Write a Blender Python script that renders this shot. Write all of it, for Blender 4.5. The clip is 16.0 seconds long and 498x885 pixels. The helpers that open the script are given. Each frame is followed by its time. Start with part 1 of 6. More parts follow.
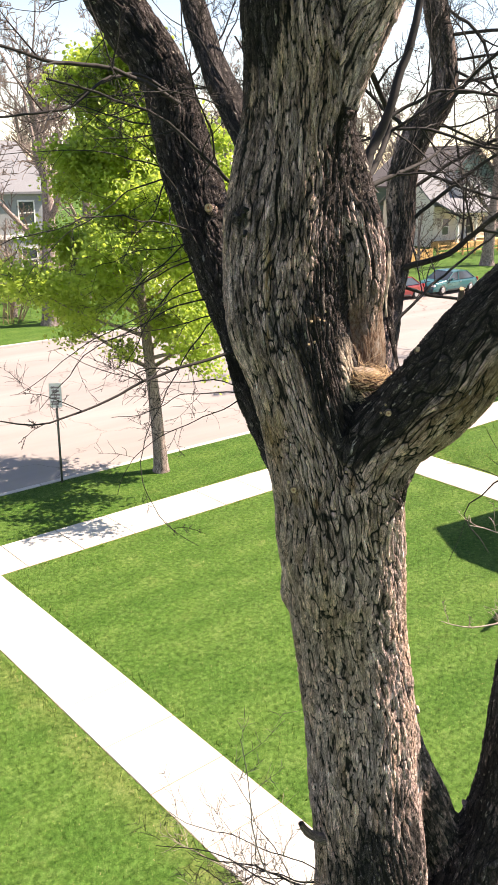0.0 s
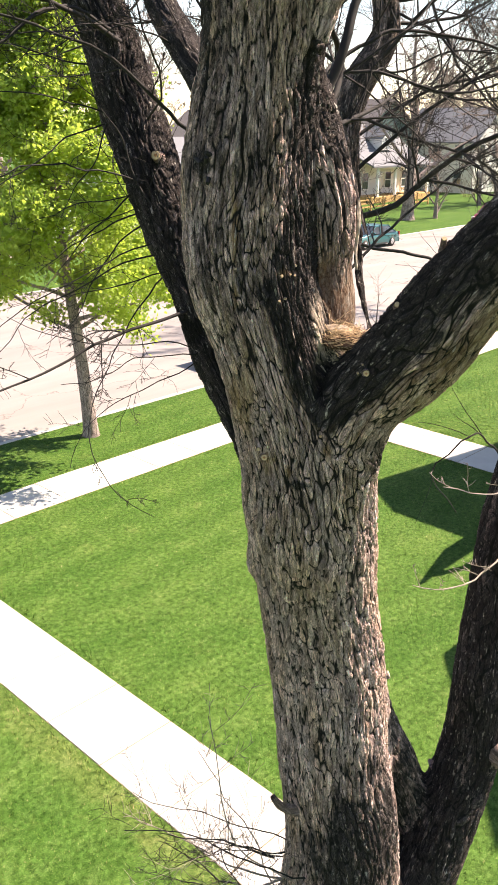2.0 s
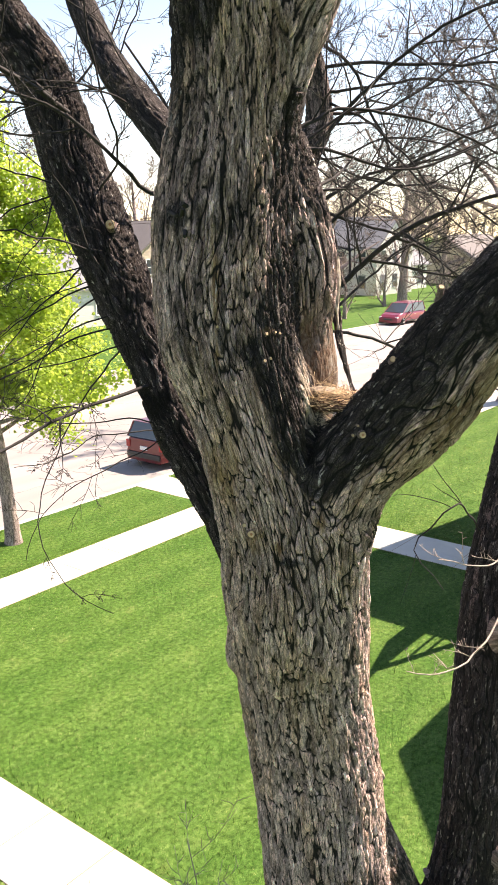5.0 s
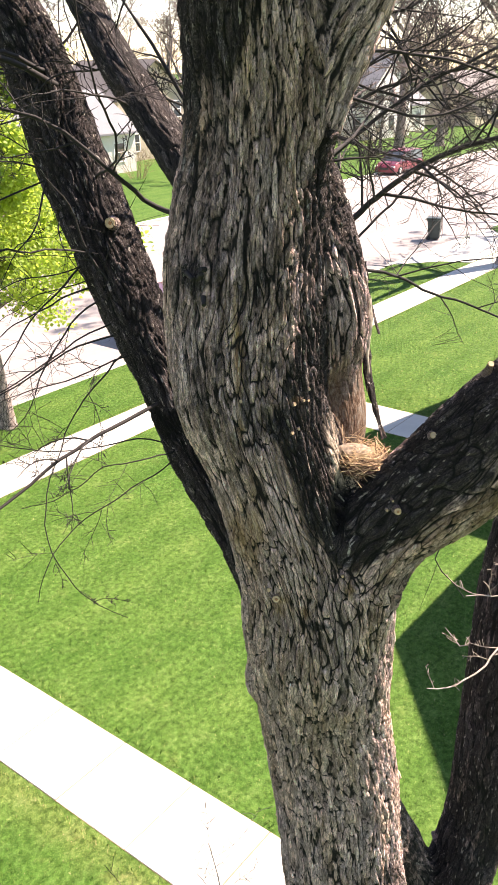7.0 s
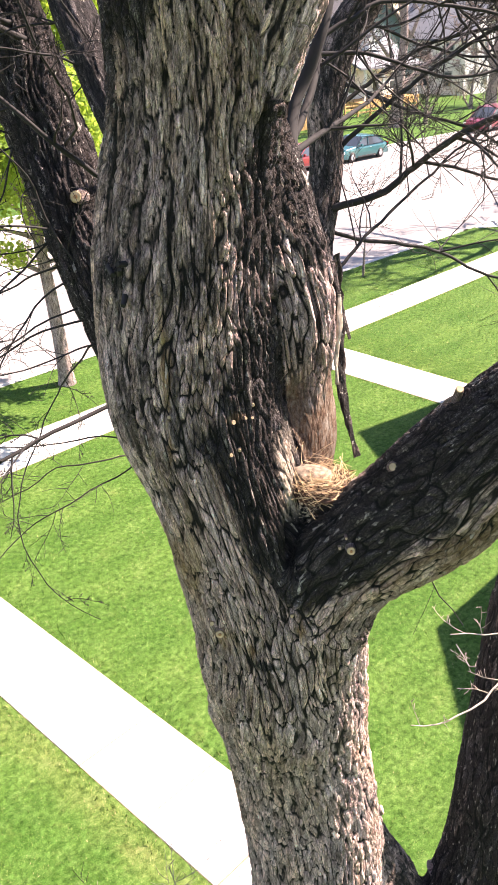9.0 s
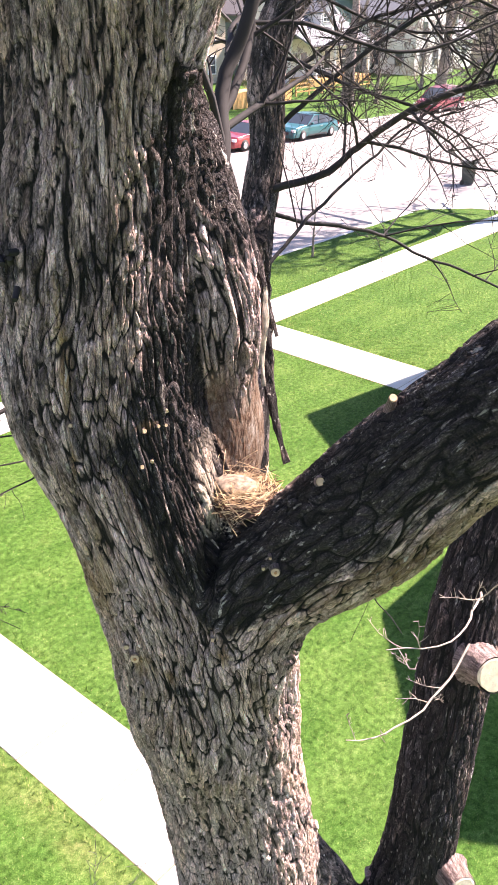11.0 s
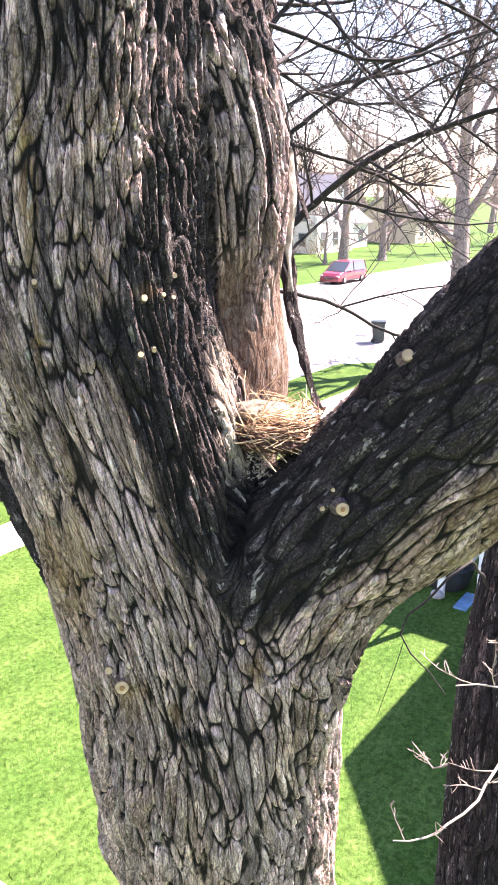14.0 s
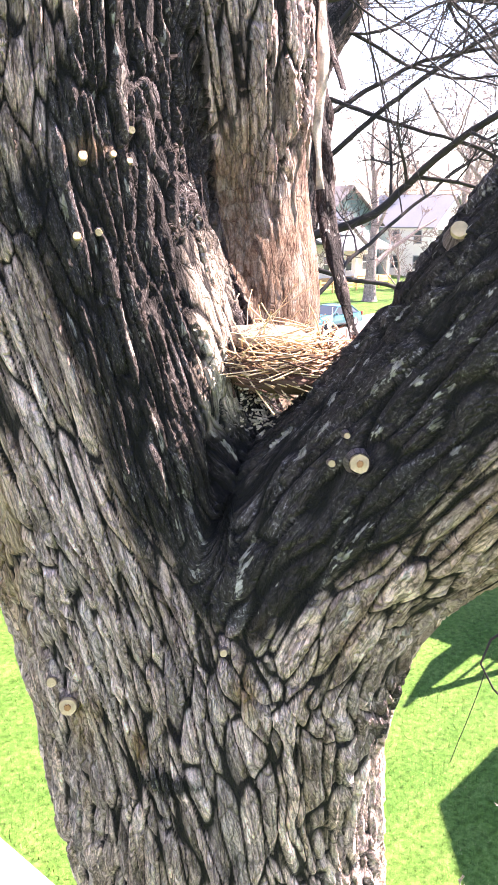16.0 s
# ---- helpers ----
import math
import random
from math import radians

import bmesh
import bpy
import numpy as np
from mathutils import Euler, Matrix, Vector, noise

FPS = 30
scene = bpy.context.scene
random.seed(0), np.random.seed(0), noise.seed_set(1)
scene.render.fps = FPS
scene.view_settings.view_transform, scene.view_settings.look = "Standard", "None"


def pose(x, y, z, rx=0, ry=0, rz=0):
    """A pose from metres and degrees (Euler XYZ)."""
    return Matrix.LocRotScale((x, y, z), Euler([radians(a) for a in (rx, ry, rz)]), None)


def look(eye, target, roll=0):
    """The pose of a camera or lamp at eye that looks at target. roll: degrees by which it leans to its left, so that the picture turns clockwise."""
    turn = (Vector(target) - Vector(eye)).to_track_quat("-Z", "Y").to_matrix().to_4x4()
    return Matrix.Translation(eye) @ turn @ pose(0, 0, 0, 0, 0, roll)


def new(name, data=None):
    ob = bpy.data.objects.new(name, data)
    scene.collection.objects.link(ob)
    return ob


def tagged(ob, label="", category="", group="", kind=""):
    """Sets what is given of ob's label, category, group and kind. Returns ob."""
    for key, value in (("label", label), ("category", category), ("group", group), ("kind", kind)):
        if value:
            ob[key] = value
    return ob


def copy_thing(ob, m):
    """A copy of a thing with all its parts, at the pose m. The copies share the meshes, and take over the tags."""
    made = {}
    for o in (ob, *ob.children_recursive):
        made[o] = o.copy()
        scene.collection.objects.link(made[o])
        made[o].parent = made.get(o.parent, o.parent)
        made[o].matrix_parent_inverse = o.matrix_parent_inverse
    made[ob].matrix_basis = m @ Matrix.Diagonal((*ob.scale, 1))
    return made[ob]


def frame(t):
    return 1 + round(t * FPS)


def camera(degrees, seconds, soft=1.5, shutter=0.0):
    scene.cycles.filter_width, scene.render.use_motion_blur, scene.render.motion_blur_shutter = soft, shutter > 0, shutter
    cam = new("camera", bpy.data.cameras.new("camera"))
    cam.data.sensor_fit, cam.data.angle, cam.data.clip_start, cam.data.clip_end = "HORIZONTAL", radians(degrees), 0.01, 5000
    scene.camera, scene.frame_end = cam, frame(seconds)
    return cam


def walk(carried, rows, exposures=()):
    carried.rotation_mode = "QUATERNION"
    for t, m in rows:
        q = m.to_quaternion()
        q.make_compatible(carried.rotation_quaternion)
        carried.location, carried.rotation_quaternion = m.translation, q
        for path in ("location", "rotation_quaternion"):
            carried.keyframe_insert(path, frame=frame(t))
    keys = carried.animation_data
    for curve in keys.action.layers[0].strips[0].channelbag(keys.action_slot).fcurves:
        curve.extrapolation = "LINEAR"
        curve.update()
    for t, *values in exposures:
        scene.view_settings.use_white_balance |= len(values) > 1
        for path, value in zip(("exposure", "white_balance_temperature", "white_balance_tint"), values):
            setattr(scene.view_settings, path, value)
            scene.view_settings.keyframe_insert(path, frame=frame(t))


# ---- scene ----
# camera: seconds, place, turn
cam = camera(32.87, 16.0, 1.15)
PATH = [
    (0.0, -6.065, -14.979, 7.802, 72.01, 0.06, -40.12),
    (0.5, -6.050, -14.935, 7.893, 69.78, -0.39, -41.00),
    (1.0, -6.034, -14.816, 7.950, 68.63, -0.01, -42.69),
    (1.5, -6.051, -14.745, 7.835, 68.85, -0.09, -43.92),
    (2.0, -6.041, -14.680, 7.753, 69.23, 0.08, -45.48),
    (2.5, -6.045, -14.624, 7.677, 72.00, 0.04, -46.29),
    (3.0, -6.041, -14.563, 7.584, 73.53, 0.32, -48.10),
    (3.5, -6.050, -14.516, 7.482, 75.73, 0.34, -48.67),
    (4.0, -6.017, -14.457, 7.386, 76.99, 0.39, -50.03),
    (4.2, -6.017, -14.446, 7.385, 77.31, 0.17, -50.15),
    (6.3, -5.975, -13.958, 8.145, 68.59, 1.59, -54.59),
    (6.5, -5.913, -13.932, 8.208, 66.94, 1.66, -54.32),
    (7.0, -5.711, -13.928, 8.213, 65.91, 1.18, -52.23),
    (7.5, -5.536, -13.952, 8.202, 65.43, 1.34, -51.04),
    (8.0, -5.455, -13.971, 8.226, 64.64, 1.09, -50.04),
    (8.2, -5.390, -13.974, 8.215, 64.30, 1.35, -49.55),
    (10.3, -4.785, -13.949, 8.220, 61.31, -1.29, -43.31),
    (10.5, -4.764, -13.915, 8.210, 60.96, -0.65, -45.08),
    (11.0, -4.866, -13.869, 8.179, 61.78, -0.69, -49.53),
    (11.5, -4.828, -13.763, 7.958, 65.60, 0.95, -52.25),
    (12.0, -4.764, -13.657, 7.887, 66.13, -1.21, -52.17),
    (12.5, -4.833, -13.560, 7.708, 70.76, -1.98, -53.74),
    (13.0, -4.829, -13.477, 7.622, 71.73, -1.99, -54.34),
    (13.5, -4.731, -13.445, 7.433, 73.65, -1.14, -53.75),
    (14.0, -4.688, -13.423, 7.372, 73.27, -0.41, -55.39),
    (14.5, -4.605, -13.386, 7.267, 75.90, -0.11, -54.06),
    (15.0, -4.449, -13.364, 7.202, 76.87, -0.42, -50.74),
    (15.5, -4.354, -13.348, 7.096, 79.34, -0.41, -48.88),
    (16.0, -4.256, -13.325, 7.122, 74.85, 0.08, -47.85),
]
walk(cam, [(t, pose(x, y, z, rx, ry, rz)) for t, x, y, z, rx, ry, rz in PATH], [(0.0, 1.5, 7900, 21.0), (4.0, 1.68, 7900, 21.0), (7.0, 1.81, 7750, 24.0), (8.0, 2.0, 7650, 26.0), (10.5, 2.06, 7250, 30.0), (13.5, 2.5, 7050, 35.0), (16.0, 3.04, 7100, 35.0)])

# ---- light ----
SUN_EL, SUN_AZ = 48.0, math.degrees(math.atan2(-0.38, 0.925))
world = bpy.data.worlds.new("sky")
scene.world = world
world.use_nodes = True
wn = world.node_tree.nodes
sky = wn.new("ShaderNodeTexSky")
sky.sky_type, sky.sun_disc = "NISHITA", False
sky.sun_elevation, sky.sun_rotation = radians(SUN_EL), radians(90 - SUN_AZ)
sky.dust_density, sky.air_density, sky.ozone_density = 0.15, 1.0, 1.6
wn["Background"].inputs["Strength"].default_value = 0.090
world.node_tree.links.new(sky.outputs["Color"], wn["Background"].inputs["Color"])
sun = new("sun", bpy.data.lights.new("sun", "SUN"))
sun.data.energy, sun.data.angle, sun.data.color = 5.0, radians(0.55), (1.0, 0.955, 0.88)
sd = Vector((math.cos(radians(SUN_AZ)) * math.cos(radians(SUN_EL)), math.sin(radians(SUN_AZ)) * math.cos(radians(SUN_EL)), math.sin(radians(SUN_EL))))
sun.matrix_world = look(sd * 80, (0, 0, 0))


# ---- materials ----
class Mat:
    """A node material with short helpers."""

    def __init__(self, name, rough=0.8, metal=0.0):
        self.m = bpy.data.materials.new(name)
        self.m.use_nodes = True
        self.t = self.m.node_tree
        self.b = self.t.nodes["Principled BSDF"]
        self.b.inputs["Roughness"].default_value, self.b.inputs["Metallic"].default_value = rough, metal

    def n(self, kind, **sets):
        node = self.t.nodes.new(kind)
        for key, value in sets.items():
            node.inputs[key.replace("_", " ")].default_value = value
        return node

    def link(self, a, b):
        self.t.links.new(a, b)

    def coords(self, scale=(1, 1, 1), source="Object", attr=""):
        if attr:
            src = self.t.nodes.new("ShaderNodeAttribute")
            src.attribute_name = attr
            out = src.outputs["Vector"]
        else:
            out = self.t.nodes.new("ShaderNodeTexCoord").outputs[source]
        mp = self.n("ShaderNodeMapping", Scale=scale)
        self.link(out, mp.inputs["Vector"])
        return mp.outputs["Vector"]

    def noise(self, vec, scale, detail=4.0, rough=0.55, dist=0.0):
        nd = self.n("ShaderNodeTexNoise", Scale=scale, Detail=detail, Roughness=rough, Distortion=dist)
        self.link(vec, nd.inputs["Vector"])
        return nd.outputs["Fac"]

    def ramp(self, fac, *stops):
        r = self.t.nodes.new("ShaderNodeValToRGB")
        el = r.color_ramp.elements
        while len(el) < len(stops):
            el.new(0.5)
        for e, (p, c) in zip(el, stops):
            e.position, e.color = p, (*c, 1) if len(c) == 3 else c
        self.link(fac, r.inputs["Fac"])
        return r.outputs["Color"]

    def mix(self, fac, a, b, kind="MIX"):
        mx = self.t.nodes.new("ShaderNodeMix")
        mx.data_type, mx.blend_type = "RGBA", kind
        for slot, val in ((0, fac), (6, a), (7, b)):
            if isinstance(val, (int, float)):
                mx.inputs[slot].default_value = val
            elif isinstance(val, tuple):
                mx.inputs[slot].default_value = (*val, 1)
            else:
                self.link(val, mx.inputs[slot])
        return mx.outputs[2]

    def math(self, op, a, b=0.0):
        nd = self.t.nodes.new("ShaderNodeMath")
        nd.operation = op
        for k, val in enumerate((a, b)):
            if isinstance(val, (int, float)):
                nd.inputs[k].default_value = val
            else:
                self.link(val, nd.inputs[k])
        return nd.outputs[0]

    def attr(self, name):
        nd = self.t.nodes.new("ShaderNodeAttribute")
        nd.attribute_name = name
        return nd.outputs["Fac"]

    def color(self, c):
        if isinstance(c, tuple):
            self.b.inputs["Base Color"].default_value = (*c, 1)
        else:
            self.link(c, self.b.inputs["Base Color"])
        return self

    def bump(self, h, strength=0.4, dist=0.01):
        bp = self.n("ShaderNodeBump", Strength=strength, Distance=dist)
        self.link(h, bp.inputs["Height"])
        self.link(bp.outputs["Normal"], self.b.inputs["Normal"])
        return self


def simple(name, c, rough=0.6, metal=0.0, var=0.25, scale=6.0, bump=0.0):
    m = Mat(name, rough, metal)
    v = m.coords()
    big = m.noise(v, scale, 5)
    lo, hi = tuple(x * (1 - var) for x in c), tuple(min(1, x * (1 + var)) for x in c)
    m.color(m.ramp(big, (0.3, lo), (0.7, hi)))
    if bump:
        m.bump(m.noise(v, scale * 8, 4), bump, 0.01)
    return m.m


def bark_material(name, tone=1.0):
    """Bark of the far trees: long interlacing furrows and grey ridges."""
    m = Mat(name, 0.92)
    m.b.inputs["Specular IOR Level"].default_value = 0.25
    band = lambda fac, wide: m.ramp(m.math("ABSOLUTE", m.math("SUBTRACT", fac, 0.5)), (0.0, (0, 0, 0)), (wide, (1, 1, 1)))
    deep = band(m.noise(m.coords((1, 1, 0.12), attr="grain"), 30.0, 5, 0.58, 0.25), 0.024)
    grit = m.noise(m.coords((1, 1, 0.5), attr="grain"), 90.0, 5, 0.75)
    tonal = m.noise(m.coords((1, 1, 0.14), attr="grain"), 44.0, 7, 0.72)
    k = tone
    col = m.ramp(tonal, (0.33, (0.15 * k, 0.116 * k, 0.104 * k)), (0.45, (0.32 * k, 0.255 * k, 0.232 * k)), (0.55, (0.46 * k, 0.375 * k, 0.345 * k)), (0.67, (0.64 * k, 0.545 * k, 0.505 * k)))
    col = m.mix(1.0, col, m.ramp(grit, (0.30, (0.5, 0.49, 0.48)), (0.48, (1.05, 1.05, 1.05)), (0.68, (1.5, 1.48, 1.45))), "MULTIPLY")
    # furrow shade is put into the colour along the deep bands
    m.color(m.mix(m.math("ADD", m.math("MULTIPLY", deep, 0.85), 0.15), (0.007, 0.0055, 0.005), col))
    m.bump(m.math("ADD", deep, m.math("MULTIPLY", grit, 0.5)), 1.0, 0.012)
    return m.m


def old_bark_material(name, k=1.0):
    """Furrowed old bark. By attribute: ridge (0 in a furrow, coloured dark as shade), plate (each ridge's own number),
    damp black stains with painted shade, tan, bare inner wood, torn pale wood coloured as sunlit.
    """
    m = Mat(name, 0.9)
    m.b.inputs["Specular IOR Level"].default_value = 0.3
    gr = lambda z: m.coords((1, 1, z), attr="grain")
    band = lambda fac, wide: m.ramp(m.math("ABSOLUTE", m.math("SUBTRACT", fac, 0.5)), (0.0, (0, 0, 0)), (wide, (1, 1, 1)))
    thin = band(m.noise(gr(0.13), 62.0, 4, 0.60, 0.5), 0.022)
    hair = band(m.noise(gr(0.12), 150.0, 4, 0.62, 0.4), 0.022)
    split = m.t.nodes.new("ShaderNodeTexVoronoi")
    split.feature = "DISTANCE_TO_EDGE"
    split.inputs["Scale"].default_value = 58.0
    warp = m.n("ShaderNodeTexNoise", Scale=34.0, Detail=3.0)
    m.link(gr(1.0), warp.inputs["Vector"])
    add = m.t.nodes.new("ShaderNodeVectorMath")
    add.operation = "MULTIPLY_ADD"
    m.link(warp.outputs["Color"], add.inputs[0])
    add.inputs[1].default_value = (0.018, 0.018, 0.012)
    m.link(gr(0.30), add.inputs[2])
    m.link(add.outputs[0], split.inputs["Vector"])
    crack = m.ramp(split.outputs["Distance"], (0.0, (0, 0, 0)), (0.10, (1, 1, 1)))
    piece = m.t.nodes.new("ShaderNodeTexVoronoi")
    piece.inputs["Scale"].default_value = 58.0
    m.link(add.outputs[0], piece.inputs["Vector"])
    each = m.t.nodes.new("ShaderNodeSeparateColor")
    m.link(piece.outputs["Color"], each.inputs[0])
    fibre = m.noise(gr(0.07), 330.0, 4, 0.7)
    grit = m.noise(gr(0.45), 420.0, 4, 0.75)
    tonal = m.noise(gr(0.13), 40.0, 7, 0.74)
    plate, ridge = m.attr("plate"), m.attr("ridge")
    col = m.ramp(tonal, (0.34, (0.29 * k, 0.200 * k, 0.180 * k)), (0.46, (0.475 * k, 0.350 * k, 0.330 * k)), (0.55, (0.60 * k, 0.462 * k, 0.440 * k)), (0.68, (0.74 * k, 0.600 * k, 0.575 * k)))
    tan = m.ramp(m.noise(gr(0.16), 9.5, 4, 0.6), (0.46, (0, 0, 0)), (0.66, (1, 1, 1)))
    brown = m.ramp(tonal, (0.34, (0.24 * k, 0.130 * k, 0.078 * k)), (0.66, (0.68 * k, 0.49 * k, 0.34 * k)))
    col = m.mix(m.math("MULTIPLY", tan, 0.55), col, brown)
    col = m.mix(1.0, col, m.ramp(plate, (0.0, (0.66, 0.66, 0.67)), (0.5, (1.0, 0.99, 0.98)), (1.0, (1.28, 1.25, 1.22))), "MULTIPLY")
    col = m.mix(1.0, col, m.ramp(each.outputs[0], (0.0, (0.62, 0.61, 0.60)), (0.6, (1.0, 1.0, 1.0)), (1.0, (1.22, 1.21, 1.20))), "MULTIPLY")
    col = m.mix(1.0, col, m.ramp(fibre, (0.34, (0.52, 0.50, 0.48)), (0.5, (1.0, 1.0, 1.0)), (0.66, (1.22, 1.22, 1.22))), "MULTIPLY")
    col = m.mix(1.0, col, m.ramp(grit, (0.32, (0.55, 0.54, 0.53)), (0.5, (1.04, 1.04, 1.04)), (0.68, (1.38, 1.37, 1.35))), "MULTIPLY")
    # black wet stains, and shade painted on flank and crease, piece by piece
    mott = m.noise(gr(0.22), 46.0, 5, 0.72)
    lift = m.math("ADD", m.math("MULTIPLY", m.math("SUBTRACT", mott, 0.5), 1.7), m.math("MULTIPLY", m.math("SUBTRACT", each.outputs[1], 0.5), 0.42))
    wet_shade = m.ramp(m.math("ADD", m.attr("stain_shade"), m.math("MULTIPLY", lift, 0.55)), (0.24, (0, 0, 0)), (0.66, (1, 1, 1)))
    wet_shade = m.math("MULTIPLY", wet_shade, m.ramp(m.attr("stain_shade"), (0.03, (0, 0, 0)), (0.25, (1, 1, 1))))
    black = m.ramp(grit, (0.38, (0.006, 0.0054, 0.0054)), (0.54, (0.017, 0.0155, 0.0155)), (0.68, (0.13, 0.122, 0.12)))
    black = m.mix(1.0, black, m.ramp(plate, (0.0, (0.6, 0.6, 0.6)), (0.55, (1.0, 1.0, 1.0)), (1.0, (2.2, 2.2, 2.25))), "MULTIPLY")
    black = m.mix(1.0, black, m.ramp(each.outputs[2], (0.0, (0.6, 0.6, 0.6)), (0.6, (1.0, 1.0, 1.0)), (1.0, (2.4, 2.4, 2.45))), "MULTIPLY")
    col = m.mix(m.math("MULTIPLY", wet_shade, 0.95), col, black)
    col = m.mix(m.math("MULTIPLY", m.attr("tan"), 0.8), col, m.ramp(tonal, (0.34, (0.20, 0.095, 0.042)), (0.5, (0.48, 0.30, 0.15)), (0.66, (0.72, 0.54, 0.35))))
    flake = m.ramp(m.math("ADD", m.noise(gr(0.22), 74.0, 4, 0.6), m.math("MULTIPLY", wet_shade, 0.022)), (0.645, (0, 0, 0)), (0.675, (1, 1, 1)))
    col = m.mix(m.math("MULTIPLY", flake, 0.66), col, m.ramp(fibre, (0.35, (0.40, 0.35, 0.30)), (0.6, (0.74, 0.69, 0.62))))
    # furrows and cracks turn near black in colour, painting their shade
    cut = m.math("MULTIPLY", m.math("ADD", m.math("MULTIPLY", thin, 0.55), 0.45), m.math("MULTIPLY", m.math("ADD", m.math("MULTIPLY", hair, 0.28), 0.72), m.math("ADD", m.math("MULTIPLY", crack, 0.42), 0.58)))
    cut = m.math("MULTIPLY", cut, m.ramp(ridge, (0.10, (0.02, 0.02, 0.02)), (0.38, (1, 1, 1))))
    bare = m.ramp(m.noise(gr(0.6), 30.0, 9, 0.78), (0.38, (0.085, 0.038, 0.020)), (0.48, (0.185, 0.120, 0.080)), (0.58, (0.27, 0.215, 0.170)), (0.68, (0.36, 0.32, 0.28)))
    bare = m.mix(1.0, bare, m.ramp(grit, (0.36, (0.6, 0.56, 0.52)), (0.5, (1.0, 1.0, 1.0)), (0.66, (1.2, 1.2, 1.2))), "MULTIPLY")
    inner = m.attr("inner")
    cut = m.math("MAXIMUM", cut, m.math("MULTIPLY", inner, m.math("ADD", m.math("MULTIPLY", crack, 0.35), 0.62)))
    col = m.mix(inner, col, bare)
    # torn wood, coloured pale to carry the sunlight on the rim
    torn = m.ramp(m.noise(gr(0.10), 110.0, 5, 0.72), (0.35, (0.26, 0.18, 0.12)), (0.5, (0.66, 0.56, 0.44)), (0.7, (0.80, 0.73, 0.62)))
    col = m.mix(m.attr("pale"), col, torn)
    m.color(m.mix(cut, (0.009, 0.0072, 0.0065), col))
    h = m.math("ADD", m.math("ADD", m.math("MULTIPLY", thin, 0.8), m.math("MULTIPLY", hair, 0.4)), m.math("ADD", m.math("MULTIPLY", crack, 0.7), m.math("ADD", m.math("MULTIPLY", fibre, 0.5), m.math("MULTIPLY", grit, 0.6))))
    m.bump(m.math("MULTIPLY", h, m.math("SUBTRACT", 1.0, m.math("MULTIPLY", inner, 0.75))), 1.0, 0.010)
    return m.m


def leaf_material(name, c0, c1):
    m = Mat(name, 0.5)
    m.b.inputs["Specular IOR Level"].default_value = 0.35
    geo = m.t.nodes.new("ShaderNodeNewGeometry")
    m.color(m.ramp(geo.outputs["Random Per Island"], (0.0, c0), (1.0, c1)))
    tr = m.n("ShaderNodeBsdfTranslucent", Color=(c1[0] * 2.2, c1[1] * 2.1, c1[2] * 1.6, 1))
    mx = m.n("ShaderNodeMixShader", Fac=0.42)
    m.link(m.b.outputs[0], mx.inputs[1])
    m.link(tr.outputs[0], mx.inputs[2])
    m.link(mx.outputs[0], m.t.nodes["Material Output"].inputs["Surface"])
    return m.m


def mown(m, k=0.88):
    """Faint mowing strips along the street, wide pale patches and a darker overall tone."""
    sep = m.t.nodes.new("ShaderNodeSeparateXYZ")
    m.link(m.coords(), sep.inputs[0])
    strip_wave = m.math("SINE", m.math("ADD", m.math("MULTIPLY", sep.outputs[1], 5.6), m.math("MULTIPLY", m.noise(m.coords(), 0.7, 3), 3.2)))
    stripes = m.ramp(m.math("ADD", m.math("MULTIPLY", strip_wave, 0.5), 0.5), (0.1, (0.90 * k, 1.02 * k, 0.82 * k)), (0.9, (1.10 * k, 1.16 * k, 1.0 * k)))
    patch = m.ramp(m.noise(m.coords((1, 1.6, 1)), 2.3, 6, 0.72), (0.36, (0.84, 0.90, 0.80)), (0.52, (1.0, 1.0, 1.0)), (0.68, (1.38, 1.18, 1.5)))
    # dry strip along the front walk
    off_walk = m.math("ABSOLUTE", m.math("ADD", m.math("ADD", sep.outputs[0], 1.42), m.math("MULTIPLY", m.math("SUBTRACT", m.noise(m.coords(), 3.0, 4), 0.5), 0.5)))
    dry = m.ramp(off_walk, (0.06, (1.55, 1.16, 1.5)), (0.36, (1.0, 1.0, 1.0)))
    return m.mix(1.0, m.mix(1.0, stripes, patch, "MULTIPLY"), dry, "MULTIPLY")


def grass_material(name):
    m = Mat(name, 0.75)
    v = m.coords()
    m.b.inputs["Specular IOR Level"].default_value = 0.08
    patch = m.noise(v, 0.55, 5, 0.6)
    tuft = m.noise(v, 15.0, 5, 0.72)
    blade = m.noise(v, 60.0, 4, 0.7)
    lo = m.ramp(patch, (0.32, (0.050, 0.124, 0.022)), (0.68, (0.090, 0.162, 0.038)))
    col = m.mix(m.ramp(tuft, (0.30, (0, 0, 0)), (0.62, (1, 1, 1))), m.mix(1.0, lo, (0.52, 0.60, 0.52), "MULTIPLY"), lo)
    col = m.mix(m.ramp(blade, (0.5, (0, 0, 0)), (0.70, (0.8, 0.8, 0.8))), col, (0.135, 0.19, 0.055))
    col = m.mix(m.ramp(m.noise(v, 1.7, 6, 0.7), (0.58, (0, 0, 0)), (0.78, (0.5, 0.5, 0.5))), col, (0.17, 0.175, 0.065))
    col = m.mix(1.0, col, mown(m), "MULTIPLY")
    col = m.mix(1.0, col, m.ramp(m.noise(v, 11.0, 6, 0.75), (0.34, (0.40, 0.46, 0.36)), (0.5, (0.98, 0.98, 0.98)), (0.66, (1.65, 1.46, 1.75))), "MULTIPLY")
    m.color(col)
    m.bump(m.math("ADD", m.math("MULTIPLY", tuft, 0.5), blade), 0.45, 0.03)
    return m.m


